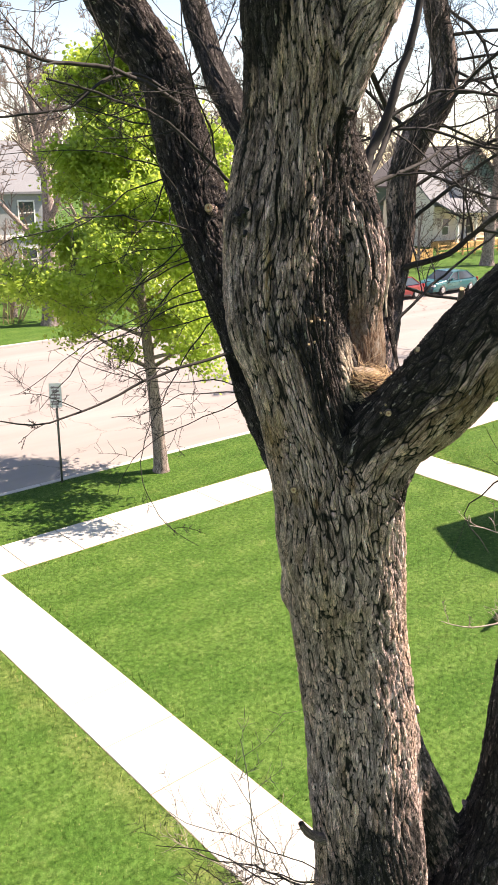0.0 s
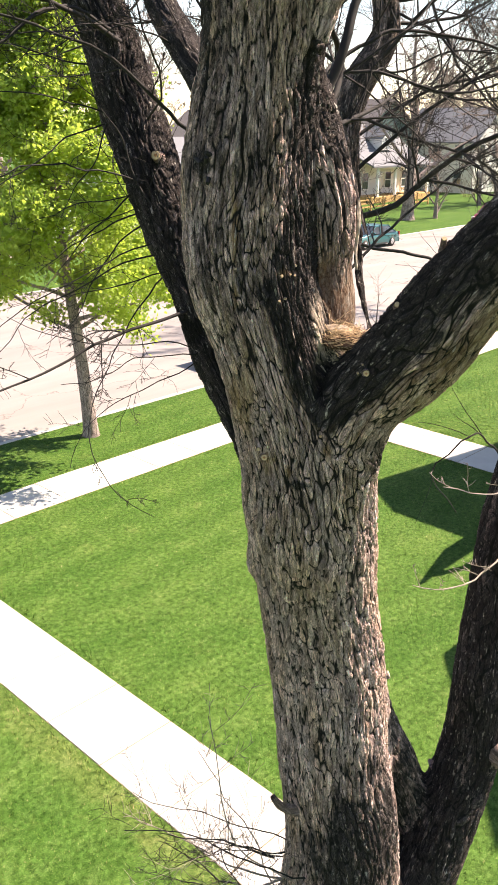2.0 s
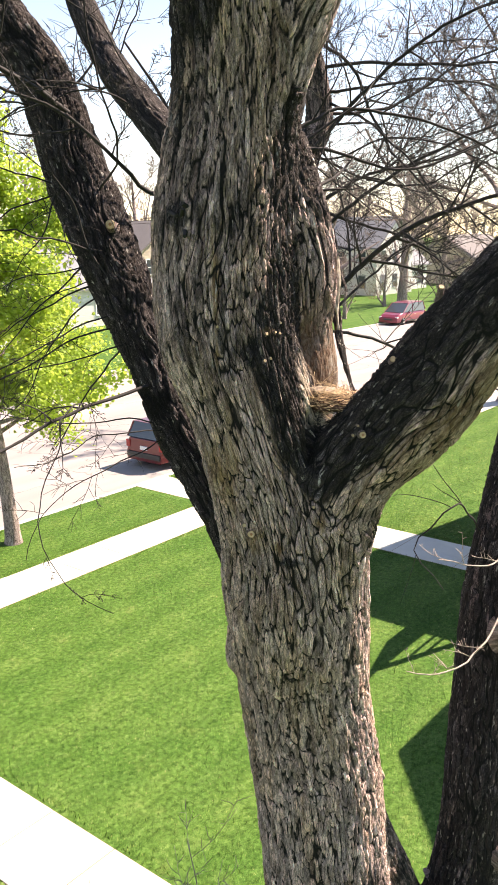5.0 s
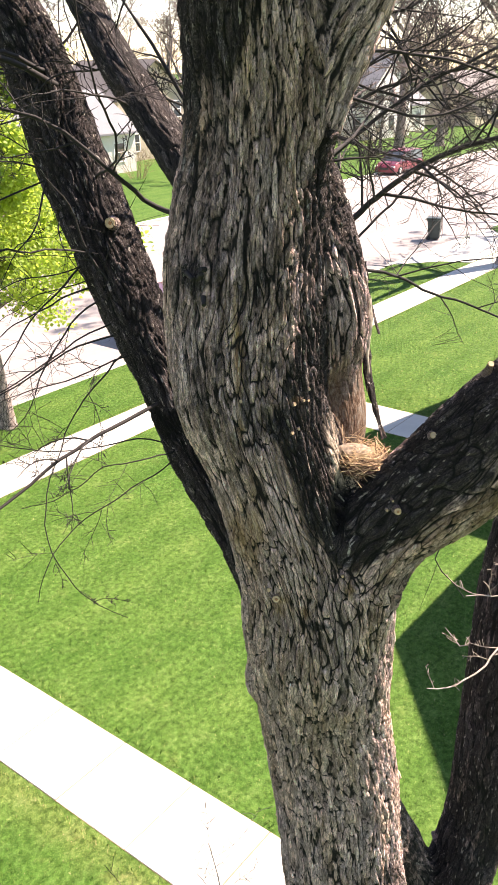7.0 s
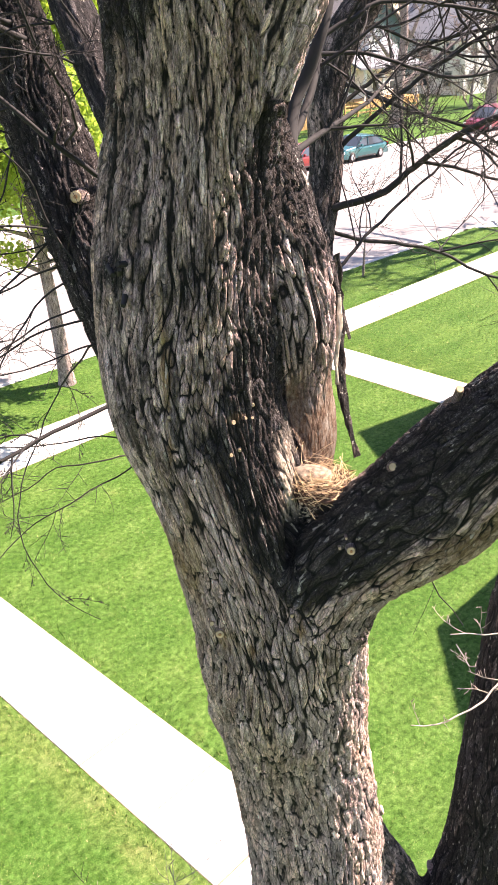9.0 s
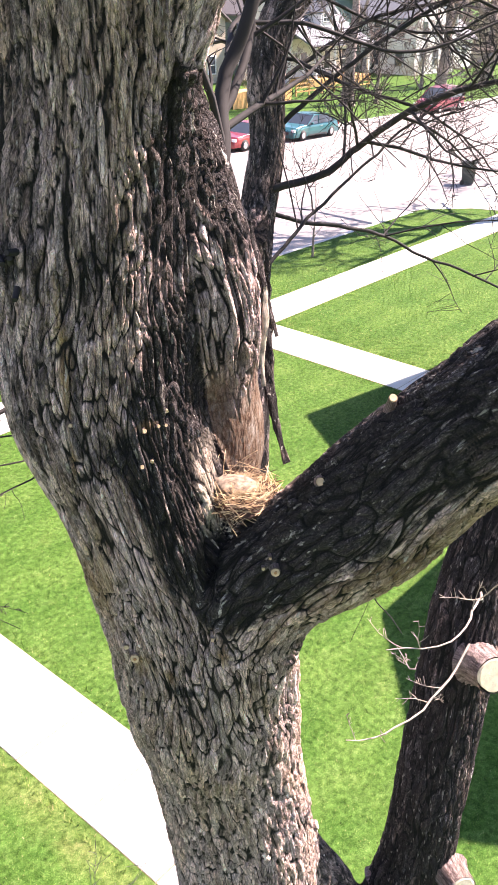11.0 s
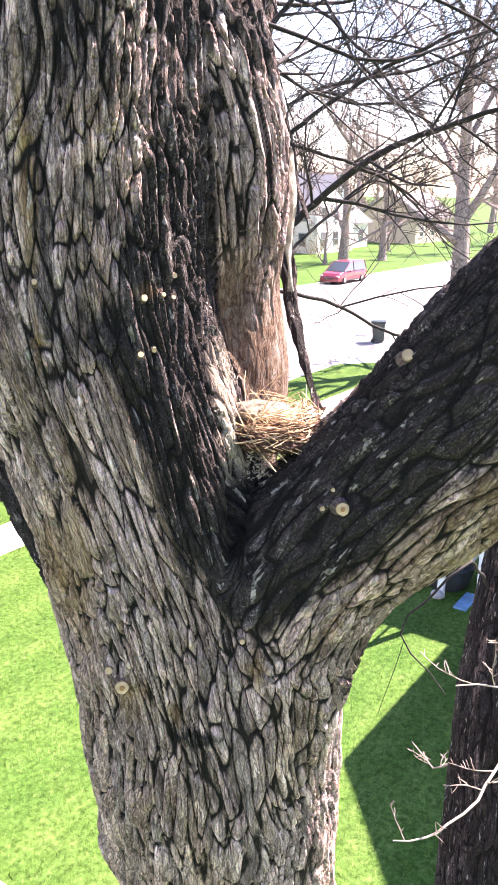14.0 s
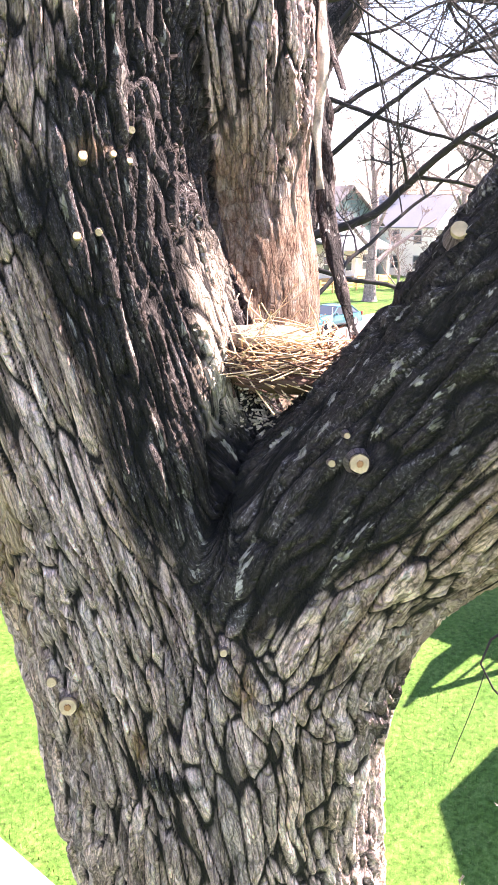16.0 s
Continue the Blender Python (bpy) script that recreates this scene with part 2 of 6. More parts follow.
def blade_material(name):
    m = Mat(name, 0.6)
    m.b.inputs["Specular IOR Level"].default_value = 0.06
    geo = m.t.nodes.new("ShaderNodeNewGeometry")
    patch = m.noise(m.coords(), 0.55, 5, 0.6)
    c = m.ramp(geo.outputs["Random Per Island"], (0.0, (0.052, 0.120, 0.020)), (0.7, (0.100, 0.172, 0.038)), (0.93, (0.155, 0.20, 0.068)), (1.0, (0.25, 0.22, 0.12)))
    c = m.mix(m.math("MULTIPLY", m.ramp(patch, (0.4, (0, 0, 0)), (0.7, (1, 1, 1))), 0.5), c, (0.11, 0.17, 0.035))
    clump = m.noise(m.coords(), 11.0, 6, 0.75)
    c = m.mix(1.0, c, mown(m), "MULTIPLY")
    m.color(m.mix(1.0, c, m.ramp(clump, (0.34, (0.36, 0.43, 0.33)), (0.5, (0.98, 0.98, 0.98)), (0.66, (1.70, 1.50, 1.85))), "MULTIPLY"))
    return m.m


def concrete_material(name, c, scale=1.0):
    m = Mat(name, 0.85)
    v = m.coords()
    big = m.noise(v, 1.3 * scale, 6, 0.65)
    grain = m.noise(v, 90.0, 4, 0.7)
    lo = tuple(x * 0.8 for x in c)
    col = m.mix(m.math("MULTIPLY", grain, 0.35), m.ramp(big, (0.3, lo), (0.65, c)), tuple(x * 0.7 for x in c))
    info = m.t.nodes.new("ShaderNodeObjectInfo")
    col = m.mix(m.math("MULTIPLY", info.outputs["Random"], 0.22), col, tuple(x * 0.72 for x in c))
    m.color(col)
    m.bump(grain, 0.25, 0.004)
    return m.m


def road_material(name):
    m = Mat(name, 0.9)
    v = m.coords()
    wide = m.noise(m.coords((0.15, 1, 1)), 0.6, 5, 0.6)
    grit = m.noise(v, 120.0, 4, 0.75)
    col = m.ramp(wide, (0.3, (0.215, 0.195, 0.187)), (0.7, (0.31, 0.284, 0.272)))
    col = m.mix(m.ramp(grit, (0.4, (0, 0, 0)), (0.75, (0.7, 0.7, 0.7))), col, (0.24, 0.215, 0.205))
    crack = m.t.nodes.new("ShaderNodeTexVoronoi")
    crack.feature = "DISTANCE_TO_EDGE"
    crack.inputs["Scale"].default_value = 0.22
    wob = m.n("ShaderNodeTexNoise", Scale=1.2, Detail=5.0)
    m.link(v, wob.inputs["Vector"])
    vm = m.t.nodes.new("ShaderNodeVectorMath")
    vm.operation = "MULTIPLY_ADD"
    m.link(wob.outputs["Color"], vm.inputs[0])
    vm.inputs[1].default_value = (1.6, 1.6, 0)
    m.link(v, vm.inputs[2])
    m.link(vm.outputs[0], crack.inputs["Vector"])
    col = m.mix(m.ramp(crack.outputs["Distance"], (0.0, (1, 1, 1)), (0.006, (0, 0, 0))), col, (0.14, 0.12, 0.11))
    m.color(col)
    m.bump(grit, 0.3, 0.006)
    return m.m


def glass_material(name, tint=(0.05, 0.06, 0.07)):
    m = Mat(name, 0.06)
    m.color(tint)
    m.b.inputs["Specular IOR Level"].default_value = 0.9
    return m.m


def siding_material(name, c, step=0.14):
    m = Mat(name, 0.6)
    sep = m.t.nodes.new("ShaderNodeSeparateXYZ")
    m.link(m.coords(), sep.inputs[0])
    saw = m.math("FRACT", m.math("MULTIPLY", sep.outputs[2], 1 / step))
    m.color(m.mix(m.noise(m.coords(), 2.0, 5), c, tuple(x * 0.82 for x in c)))
    m.bump(saw, 0.9, 0.02)
    return m.m


def shingle_material(name, c):
    m = Mat(name, 0.9)
    v = m.coords((1, 1, 1))
    m.color(m.mix(m.noise(v, 30, 4, 0.7), m.mix(m.noise(v, 1.2, 4), c, tuple(x * 0.75 for x in c)), tuple(x * 1.3 for x in c)))
    m.bump(m.noise(v, 22, 3), 0.6, 0.03)
    return m.m


def paint_material(name, c):
    m = Mat(name, 0.32, 0.25)
    m.b.inputs["Coat Weight"].default_value = 0.6
    m.color(m.mix(m.noise(m.coords(), 3.0, 4), c, tuple(x * 0.85 for x in c)))
    return m.m


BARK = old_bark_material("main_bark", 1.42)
BARK_FAR = bark_material("grey_bark", 0.7)
TWIG = simple("dark_twig", (0.014, 0.011, 0.0105), 0.85, 0, 0.4, 9)
TWIG_PALE = simple("pale_twig", (0.27, 0.225, 0.19), 0.8, 0, 0.35, 20)
TWIG_FAR = simple("brown_twig", (0.20, 0.155, 0.135), 0.9, 0, 0.3, 1.0)
CUT = simple("cut_wood", (0.52, 0.37, 0.22), 0.8, 0, 0.3, 40, 0.3)
CUT_PALE = simple("fresh_cut_wood", (0.72, 0.60, 0.42), 0.8, 0, 0.2, 30, 0.3)
HEART = simple("heart_wood", (0.36, 0.17, 0.07), 0.8, 0, 0.3, 40, 0.3)
LINING = simple("matted_lining", (0.33, 0.25, 0.18), 0.9, 0, 0.6, 60, 0.8)
DEADWOOD = simple("weathered_wood", (0.50, 0.42, 0.33), 0.85, 0, 0.5, 45, 0.7)
STRAW = simple("dry_straw", (0.58, 0.41, 0.24), 0.75, 0, 0.4, 30)
# dark brown also stands in for shaded gaps between straws and under the nest
STRAW_DARK = simple("brown_stems", (0.085, 0.04, 0.022), 0.8, 0, 0.4, 30)
GRASS = grass_material("lawn_grass")
BLADE = blade_material("grass_blades")
LEAF = leaf_material("maple_leaf", (0.105, 0.185, 0.030), (0.275, 0.37, 0.075))
CONC = concrete_material("pale_concrete", (0.56, 0.545, 0.50))
KERBM = concrete_material("kerb_concrete", (0.52, 0.49, 0.46))
ROAD = road_material("street_surface")
DIRT = simple("bare_earth", (0.22, 0.17, 0.10), 0.95, 0, 0.3, 8, 0.5)
GLASS = glass_material("window_glass")
WHITE = simple("white_paint", (0.78, 0.78, 0.77), 0.5, 0, 0.06, 2)
SIDE_WHITE = siding_material("white_siding", (0.78, 0.77, 0.75))
SIDE_GREEN = siding_material("green_siding", (0.07, 0.125, 0.115))
SIDE_GREY = siding_material("grey_siding", (0.36, 0.38, 0.40))
SIDE_TAN = siding_material("tan_siding", (0.55, 0.47, 0.37))
ROOF_GREY = shingle_material("grey_shingles", (0.155, 0.163, 0.178))
ROOF_DARK = shingle_material("dark_shingles", (0.12, 0.11, 0.11))
LUMBER = simple("new_lumber", (0.55, 0.33, 0.13), 0.7, 0, 0.25, 3)
RUBBER = simple("tyre_rubber", (0.025, 0.025, 0.026), 0.8)
CHROME = simple("alloy", (0.55, 0.56, 0.57), 0.3, 0.9, 0.05)
BLACK = simple("black_plastic", (0.03, 0.033, 0.034), 0.5)
REDLIGHT = simple("tail_lamp", (0.35, 0.02, 0.02), 0.25)
CLEARLIGHT = simple("head_lamp", (0.7, 0.72, 0.72), 0.15)
BINM = simple("bin_plastic", (0.035, 0.05, 0.046), 0.45, 0, 0.2, 3)
STEEL = simple("sign_steel", (0.12, 0.13, 0.12), 0.5, 0.6)
SIGNW = simple("sign_white", (0.75, 0.75, 0.76), 0.4, 0, 0.05)
SIGNB = simple("sign_print", (0.28, 0.22, 0.25), 0.5, 0, 0.05)
SHRUB = simple("shrub_twig", (0.30, 0.22, 0.14), 0.9, 0, 0.3, 3)


# ---- mesh helpers ----
def mesh_ob(name, verts, faces, mat, parent=None, smooth=False, label=""):
    me = bpy.data.meshes.new(name)
    me.from_pydata([tuple(v) for v in verts], [], [tuple(f) for f in faces])
    me.materials.append(mat)
    if smooth:
        me.polygons.foreach_set("use_smooth", [True] * len(me.polygons))
    me.update()
    ob = new(name, me)
    if parent:
        ob.parent = parent
    if label:
        ob["label"] = label
    return ob


def bm_ob(name, bm, mat, parent=None, smooth=False, label=""):
    me = bpy.data.meshes.new(name)
    bm.normal_update()
    bm.to_mesh(me)
    bm.free()
    me.materials.append(mat)
    if smooth:
        me.polygons.foreach_set("use_smooth", [True] * len(me.polygons))
    ob = new(name, me)
    if parent:
        ob.parent = parent
    if label:
        ob["label"] = label
    return ob


def box_bm(x0, y0, z0, x1, y1, z1, bevel=0.0, bm=None):
    own = bmesh.new()
    bmesh.ops.create_cube(own, size=1.0, matrix=Matrix.LocRotScale(((x0 + x1) / 2, (y0 + y1) / 2, (z0 + z1) / 2), None, (x1 - x0, y1 - y0, z1 - z0)))
    if bevel:
        bmesh.ops.bevel(own, geom=own.edges[:], offset=bevel, segments=2, affect="EDGES", profile=0.6)
    if bm is None:
        return own
    tmp = bpy.data.meshes.new("tmp")
    own.to_mesh(tmp)
    own.free()
    bm.from_mesh(tmp)
    bpy.data.meshes.remove(tmp)
    return bm


def box(name, lo, hi, mat, parent=None, bevel=0.01, label=""):
    return bm_ob(name, box_bm(*lo, *hi, bevel), mat, parent, label=label)


def empty(name, at=(0, 0, 0), rz=0.0):
    ob = new(name)
    ob.matrix_world = pose(*at, 0, 0, rz)
    return ob


def curve_points(pts, step=0.05):
    """A smooth line through points of (x, y, z, radius)."""
    p = np.array(pts, float)
    p = np.vstack([2 * p[0] - p[1], p, 2 * p[-1] - p[-2]])
    out = []
    for k in range(1, len(p) - 2):
        n = max(2, int(np.linalg.norm(p[k + 1, :3] - p[k, :3]) / step))
        s = np.linspace(0, 1, n, endpoint=False)[:, None]
        a, b, c, d = p[k - 1], p[k], p[k + 1], p[k + 2]
        out.append(0.5 * (2 * b + (c - a) * s + (2 * a - 5 * b + 4 * c - d) * s**2 + (3 * b - a - 3 * c + d) * s**3))
    out.append(p[-2:-1])
    return np.vstack(out)


def crossways(p):
    """Directions across a line, turned as little as can be."""
    t = np.gradient(p[:, :3], axis=0)
    t /= np.linalg.norm(t, axis=1)[:, None] + 1e-9
    e1 = np.zeros_like(t)
    a = np.cross(t[0], (0.31, 0.95, 0.1) if abs(t[0][1]) < 0.8 else (1, 0, 0))
    for k in range(len(t)):
        a = a - t[k] * a.dot(t[k])
        a /= np.linalg.norm(a) + 1e-9
        e1[k] = a
    return t, e1, np.cross(t, e1)


class Tubes:
    """Many tubes gathered into one mesh."""

    def __init__(self):
        self.v, self.f, self.g, self.n = [], [], [], 0

    def add(self, p, sides=5, cap=False):
        t, e1, e2 = crossways(p)
        th = np.arange(sides) * 2 * np.pi / sides
        ring = e1[:, None] * np.cos(th)[None, :, None] + e2[:, None] * np.sin(th)[None, :, None]
        self.v.append((p[:, None, :3] + ring * p[:, 3][:, None, None]).reshape(-1, 3))
        arc = np.r_[0, np.cumsum(np.linalg.norm(np.diff(p[:, :3], axis=0), axis=1))]
        self.g.append(np.stack([np.tile(np.cos(th), len(p)) * 0.12, np.tile(np.sin(th), len(p)) * 0.12, np.repeat(arc, sides)], 1))
        k, j = np.meshgrid(np.arange(len(p) - 1), np.arange(sides), indexing="ij")
        a, b = k * sides + j, k * sides + (j + 1) % sides
        q = np.stack([a, b, b + sides, a + sides], -1).reshape(-1, 4) + self.n
        self.f += q.tolist()
        if cap:
            self.f.append([self.n + x for x in range(sides)][::-1])
            self.f.append([self.n + (len(p) - 1) * sides + x for x in range(sides)])
        self.n += len(p) * sides

    def make(self, name, mat, parent=None, label="", smooth=True):
        ob = mesh_ob(name, np.vstack(self.v), self.f, mat, parent, smooth, label)
        at = ob.data.attributes.new("grain", "FLOAT_VECTOR", "POINT")
        at.data.foreach_set("vector", np.vstack(self.g).astype(np.float32).ravel())
        rd = ob.data.attributes.new("ridge", "FLOAT", "POINT")
        rd.data.foreach_set("value", np.ones(self.n, np.float32))
        return ob


def hashed(i, k=0):
    with np.errstate(over="ignore"):
        h = i[..., 0].astype(np.uint32) * np.uint32(374761393) + i[..., 1].astype(np.uint32) * np.uint32(668265263) + i[..., 2].astype(np.uint32) * np.uint32(2246822519) + np.uint32(k * 3266489917 % 4294967296)
        h = (h ^ (h >> np.uint32(13))) * np.uint32(1274126177)
        h = (h ^ (h >> np.uint32(16))) * np.uint32(2654435761)
    return (h ^ (h >> np.uint32(15))).astype(np.float32) / np.float32(4294967295.0)


def vnoise(p, k=0):
    i = np.floor(p).astype(np.int64)
    f = (p - i).astype(np.float32)
    u = f * f * (3 - 2 * f)
    out = np.zeros(len(p), np.float32)
    for c in range(8):
        o = np.array([c & 1, c >> 1 & 1, c >> 2 & 1])
        w = np.prod(np.where(o, u, 1 - u), axis=1)
        out += w * hashed(i + o, k)
    return out * 2 - 1


def cells(p):
    """Distance to the border between the two nearest seeds, and the nearest cell's own number."""
    i = np.floor(p).astype(np.int64)
    f1 = np.full(len(p), 9.0, np.float32)
    f2, own = f1.copy(), np.zeros(len(p), np.float32)
    for a in (-1, 0, 1):
        for b in (-1, 0, 1):
            for c in (-1, 0, 1):
                j = i + np.array([a, b, c])
                seed = j + np.stack([hashed(j, 1), hashed(j, 2), hashed(j, 3)], 1)
                d = np.linalg.norm(p - seed, axis=1).astype(np.float32)
                nearer = d < f1
                f2 = np.where(nearer, f1, np.minimum(f2, d))
                own = np.where(nearer, hashed(j, 4), own)
                f1 = np.where(nearer, d, f1)
    return f2 - f1, own


def sweep(p0, way, length, r0, r1, droop=0.0, wander=0.25, n=7, rng=random):
    """A wandering tapered line from p0."""
    p, d, out = Vector(p0), Vector(way).normalized(), []
    for k in range(n):
        s = k / (n - 1)
        out.append((*p, r0 + (r1 - r0) * s))
        d = (d + Vector((rng.uniform(-1, 1), rng.uniform(-1, 1), rng.uniform(-0.8, 0.8))) * wander * 0.5 + Vector((0, 0, -droop))).normalized()
        p = p + d * (length / (n - 1))
    return np.array(out)


def twigs(tb, line, depth, rng, spread=0.8, ratio=0.55, count=4, sides=4, droop=0.0, up=0.15, least=0.0016, thin=0.6):
    """Side shoots of a line, and of those again."""
    length = np.linalg.norm(np.diff(line[:, :3], axis=0), axis=1).sum()
    for k in range(count):
        s = rng.uniform(0.18, 0.97)
        x = s * (len(line) - 1)
        i = min(int(x), len(line) - 2)
        q = line[i] + (line[i + 1] - line[i]) * (x - i)
        t = Vector(line[i + 1, :3] - line[i, :3]).normalized()
        side = Vector((rng.uniform(-1, 1), rng.uniform(-1, 1), rng.uniform(-0.7, 0.9) + up))
        side = (side - t * side.dot(t)).normalized()
        way = (t * (1 - spread * 0.55) + side * spread).normalized()
        ln = length * ratio * rng.uniform(0.55, 1.2) * (1.1 - 0.5 * s)
        r = max(least, q[3] * thin)
        sub = sweep(q[:3], way, ln, r, max(least * 0.6, r * 0.3), droop, 0.42, 6, rng)
        tb.add(sub, sides if r > 0.004 else 3)
        if depth > 1:
            twigs(tb, sub, depth - 1, rng, spread, ratio, count, sides, droop, up, least, thin)


# ---- ground, street, walks ----
KERB_Y, FAR_Y, DROP = 4.1, 21.9, 0.13
DRIVE0, DRIVE1 = 29.6, 36.2
prof = [(-700, 0), (-40, 0), (-20, 0), (-8, 0), (0, 0), (KERB_Y - 0.02, 0), (KERB_Y, -DROP - 0.01), (FAR_Y, -DROP - 0.01), (FAR_Y + 0.02, 0), (60, 0), (160, 0), (900, 0)]
xs = [-700, -60, -20, 0, 20, 40, 80, 160, 900]
gv = [(x, y, z) for x in xs for y, z in prof]
gf = [(a * len(prof) + b, (a + 1) * len(prof) + b, (a + 1) * len(prof) + b + 1, a * len(prof) + b + 1) for a in range(len(xs) - 1) for b in range(len(prof) - 1)]
ground = tagged(mesh_ob("ground", gv, gf, GRASS), "green mown lawn on level ground", "lawn", kind="structure")
road = tagged(mesh_ob("road", [(-700, KERB_Y + 0.16, -DROP), (900, KERB_Y + 0.16, -DROP), (900, FAR_Y - 0.16, -DROP), (-700, FAR_Y - 0.16, -DROP)], [(0, 1, 2, 3)], ROAD), "pale worn residential street surface", "road", kind="structure")


def slab_mesh(name, w, d, h, bevel=0.012):
    bm = box_bm(-w / 2, -d / 2, -h, w / 2, d / 2, 0, bevel)
    me = bpy.data.meshes.new(name)
    bm.to_mesh(me)
    bm.free()
    me.materials.append(CONC)
    return me


def slab_row(owner, along, start, count, step, across0, across1, rng):
    """A row of concrete slabs, each with its own slight settling."""
    w = across1 - across0
    me = slab_mesh("slab", step - 0.012, w, 0.12) if along == "x" else slab_mesh("slab", w, step - 0.012, 0.12)
    for k in range(count):
        ob = new("slab", me)
        mid, c = start + (k + 0.5) * step, (across0 + across1) / 2
        at = (mid, c) if along == "x" else (c, mid)
        ob.matrix_world = pose(*at, 0.012 + rng.uniform(-0.003, 0.003), rng.uniform(-0.25, 0.25), rng.uniform(-0.25, 0.25), 0)
        ob.parent = owner


rng = random.Random(4)
bed = lambda name, lo, hi: mesh_ob(name, [(lo[0], lo[1], 0.004), (hi[0], lo[1], 0.004), (hi[0], hi[1], 0.004), (lo[0], hi[1], 0.004)], [(0, 1, 2, 3)], DIRT)
sidewalk = tagged(bed("pavement", (-30, -0.02), (90, 1.32)), "pale concrete public sidewalk beside the street", "pavement", kind="structure")
front_walk = tagged(bed("pavement_front_walk", (-1.206, -16.8), (0.008, -0.0)), "sunlit white concrete walk crossing the lawn", "pavement", kind="structure")
house_walk = tagged(bed("pavement_house_walk", (11.08, -8.2), (12.56, -0.02)), "concrete walk towards the house", "pavement", kind="structure")
kerb_walk = tagged(bed("pavement_kerb_walk", (11.3, 1.32), (12.7, KERB_Y - 0.02)), "short concrete walk between sidewalk and kerb", "pavement", kind="structure")

kerb = tagged(empty("kerb", (0, KERB_Y, 0)), "low concrete kerb along the street", "kerb", kind="structure")
km = bpy.data.meshes.new("kerb_stone")
kb = box_bm(-1.492, -0.01, -0.16, 1.492, 0.17, 0.012, 0.025)
kb.to_mesh(km)
kb.free()
km.materials.append(KERBM)
for k in range(-10, 30):
    x = 3.0 * k + 1.5
    for y, turn in ((KERB_Y, 0), (FAR_Y, 180)):
        if y == KERB_Y and DRIVE0 - 1.2 < x < DRIVE1 + 1.4:
            continue
        o = new("kerb_stone", km)
        o.matrix_world = pose(x, y, 0, 0, 0, turn)
        o.parent = kerb
        o.matrix_parent_inverse = kerb.matrix_world.inverted()

# drive apron with flared sides, sloping to the street
dv = [(DRIVE0 + 0.3, -14, 0.026), (DRIVE1 - 0.2, -14, 0.026), (DRIVE0 + 0.3, -0.03, 0.026), (DRIVE1 - 0.2, -0.03, 0.026), (DRIVE0 + 0.2, 1.33, 0.026), (DRIVE1 - 0.1, 1.33, 0.026),
      (DRIVE0 - 0.3, 2.6, 0.022), (DRIVE1 + 0.3, 2.6, 0.022), (DRIVE0 - 1.9, KERB_Y - 0.1, 0.012), (DRIVE1 + 1.9, KERB_Y - 0.1, 0.012), (DRIVE0 - 2.1, KERB_Y + 0.5, -DROP + 0.006), (DRIVE1 + 2.1, KERB_Y + 0.5, -DROP + 0.006)]
driveway = tagged(mesh_ob("driveway", dv, [(4, 5, 7, 6), (6, 7, 9, 8), (8, 9, 11, 10)], CONC), "pale concrete driveway apron", "driveway", kind="structure")
mesh_ob("drive_slab", dv[:4], [(0, 1, 3, 2)], CONC, driveway)

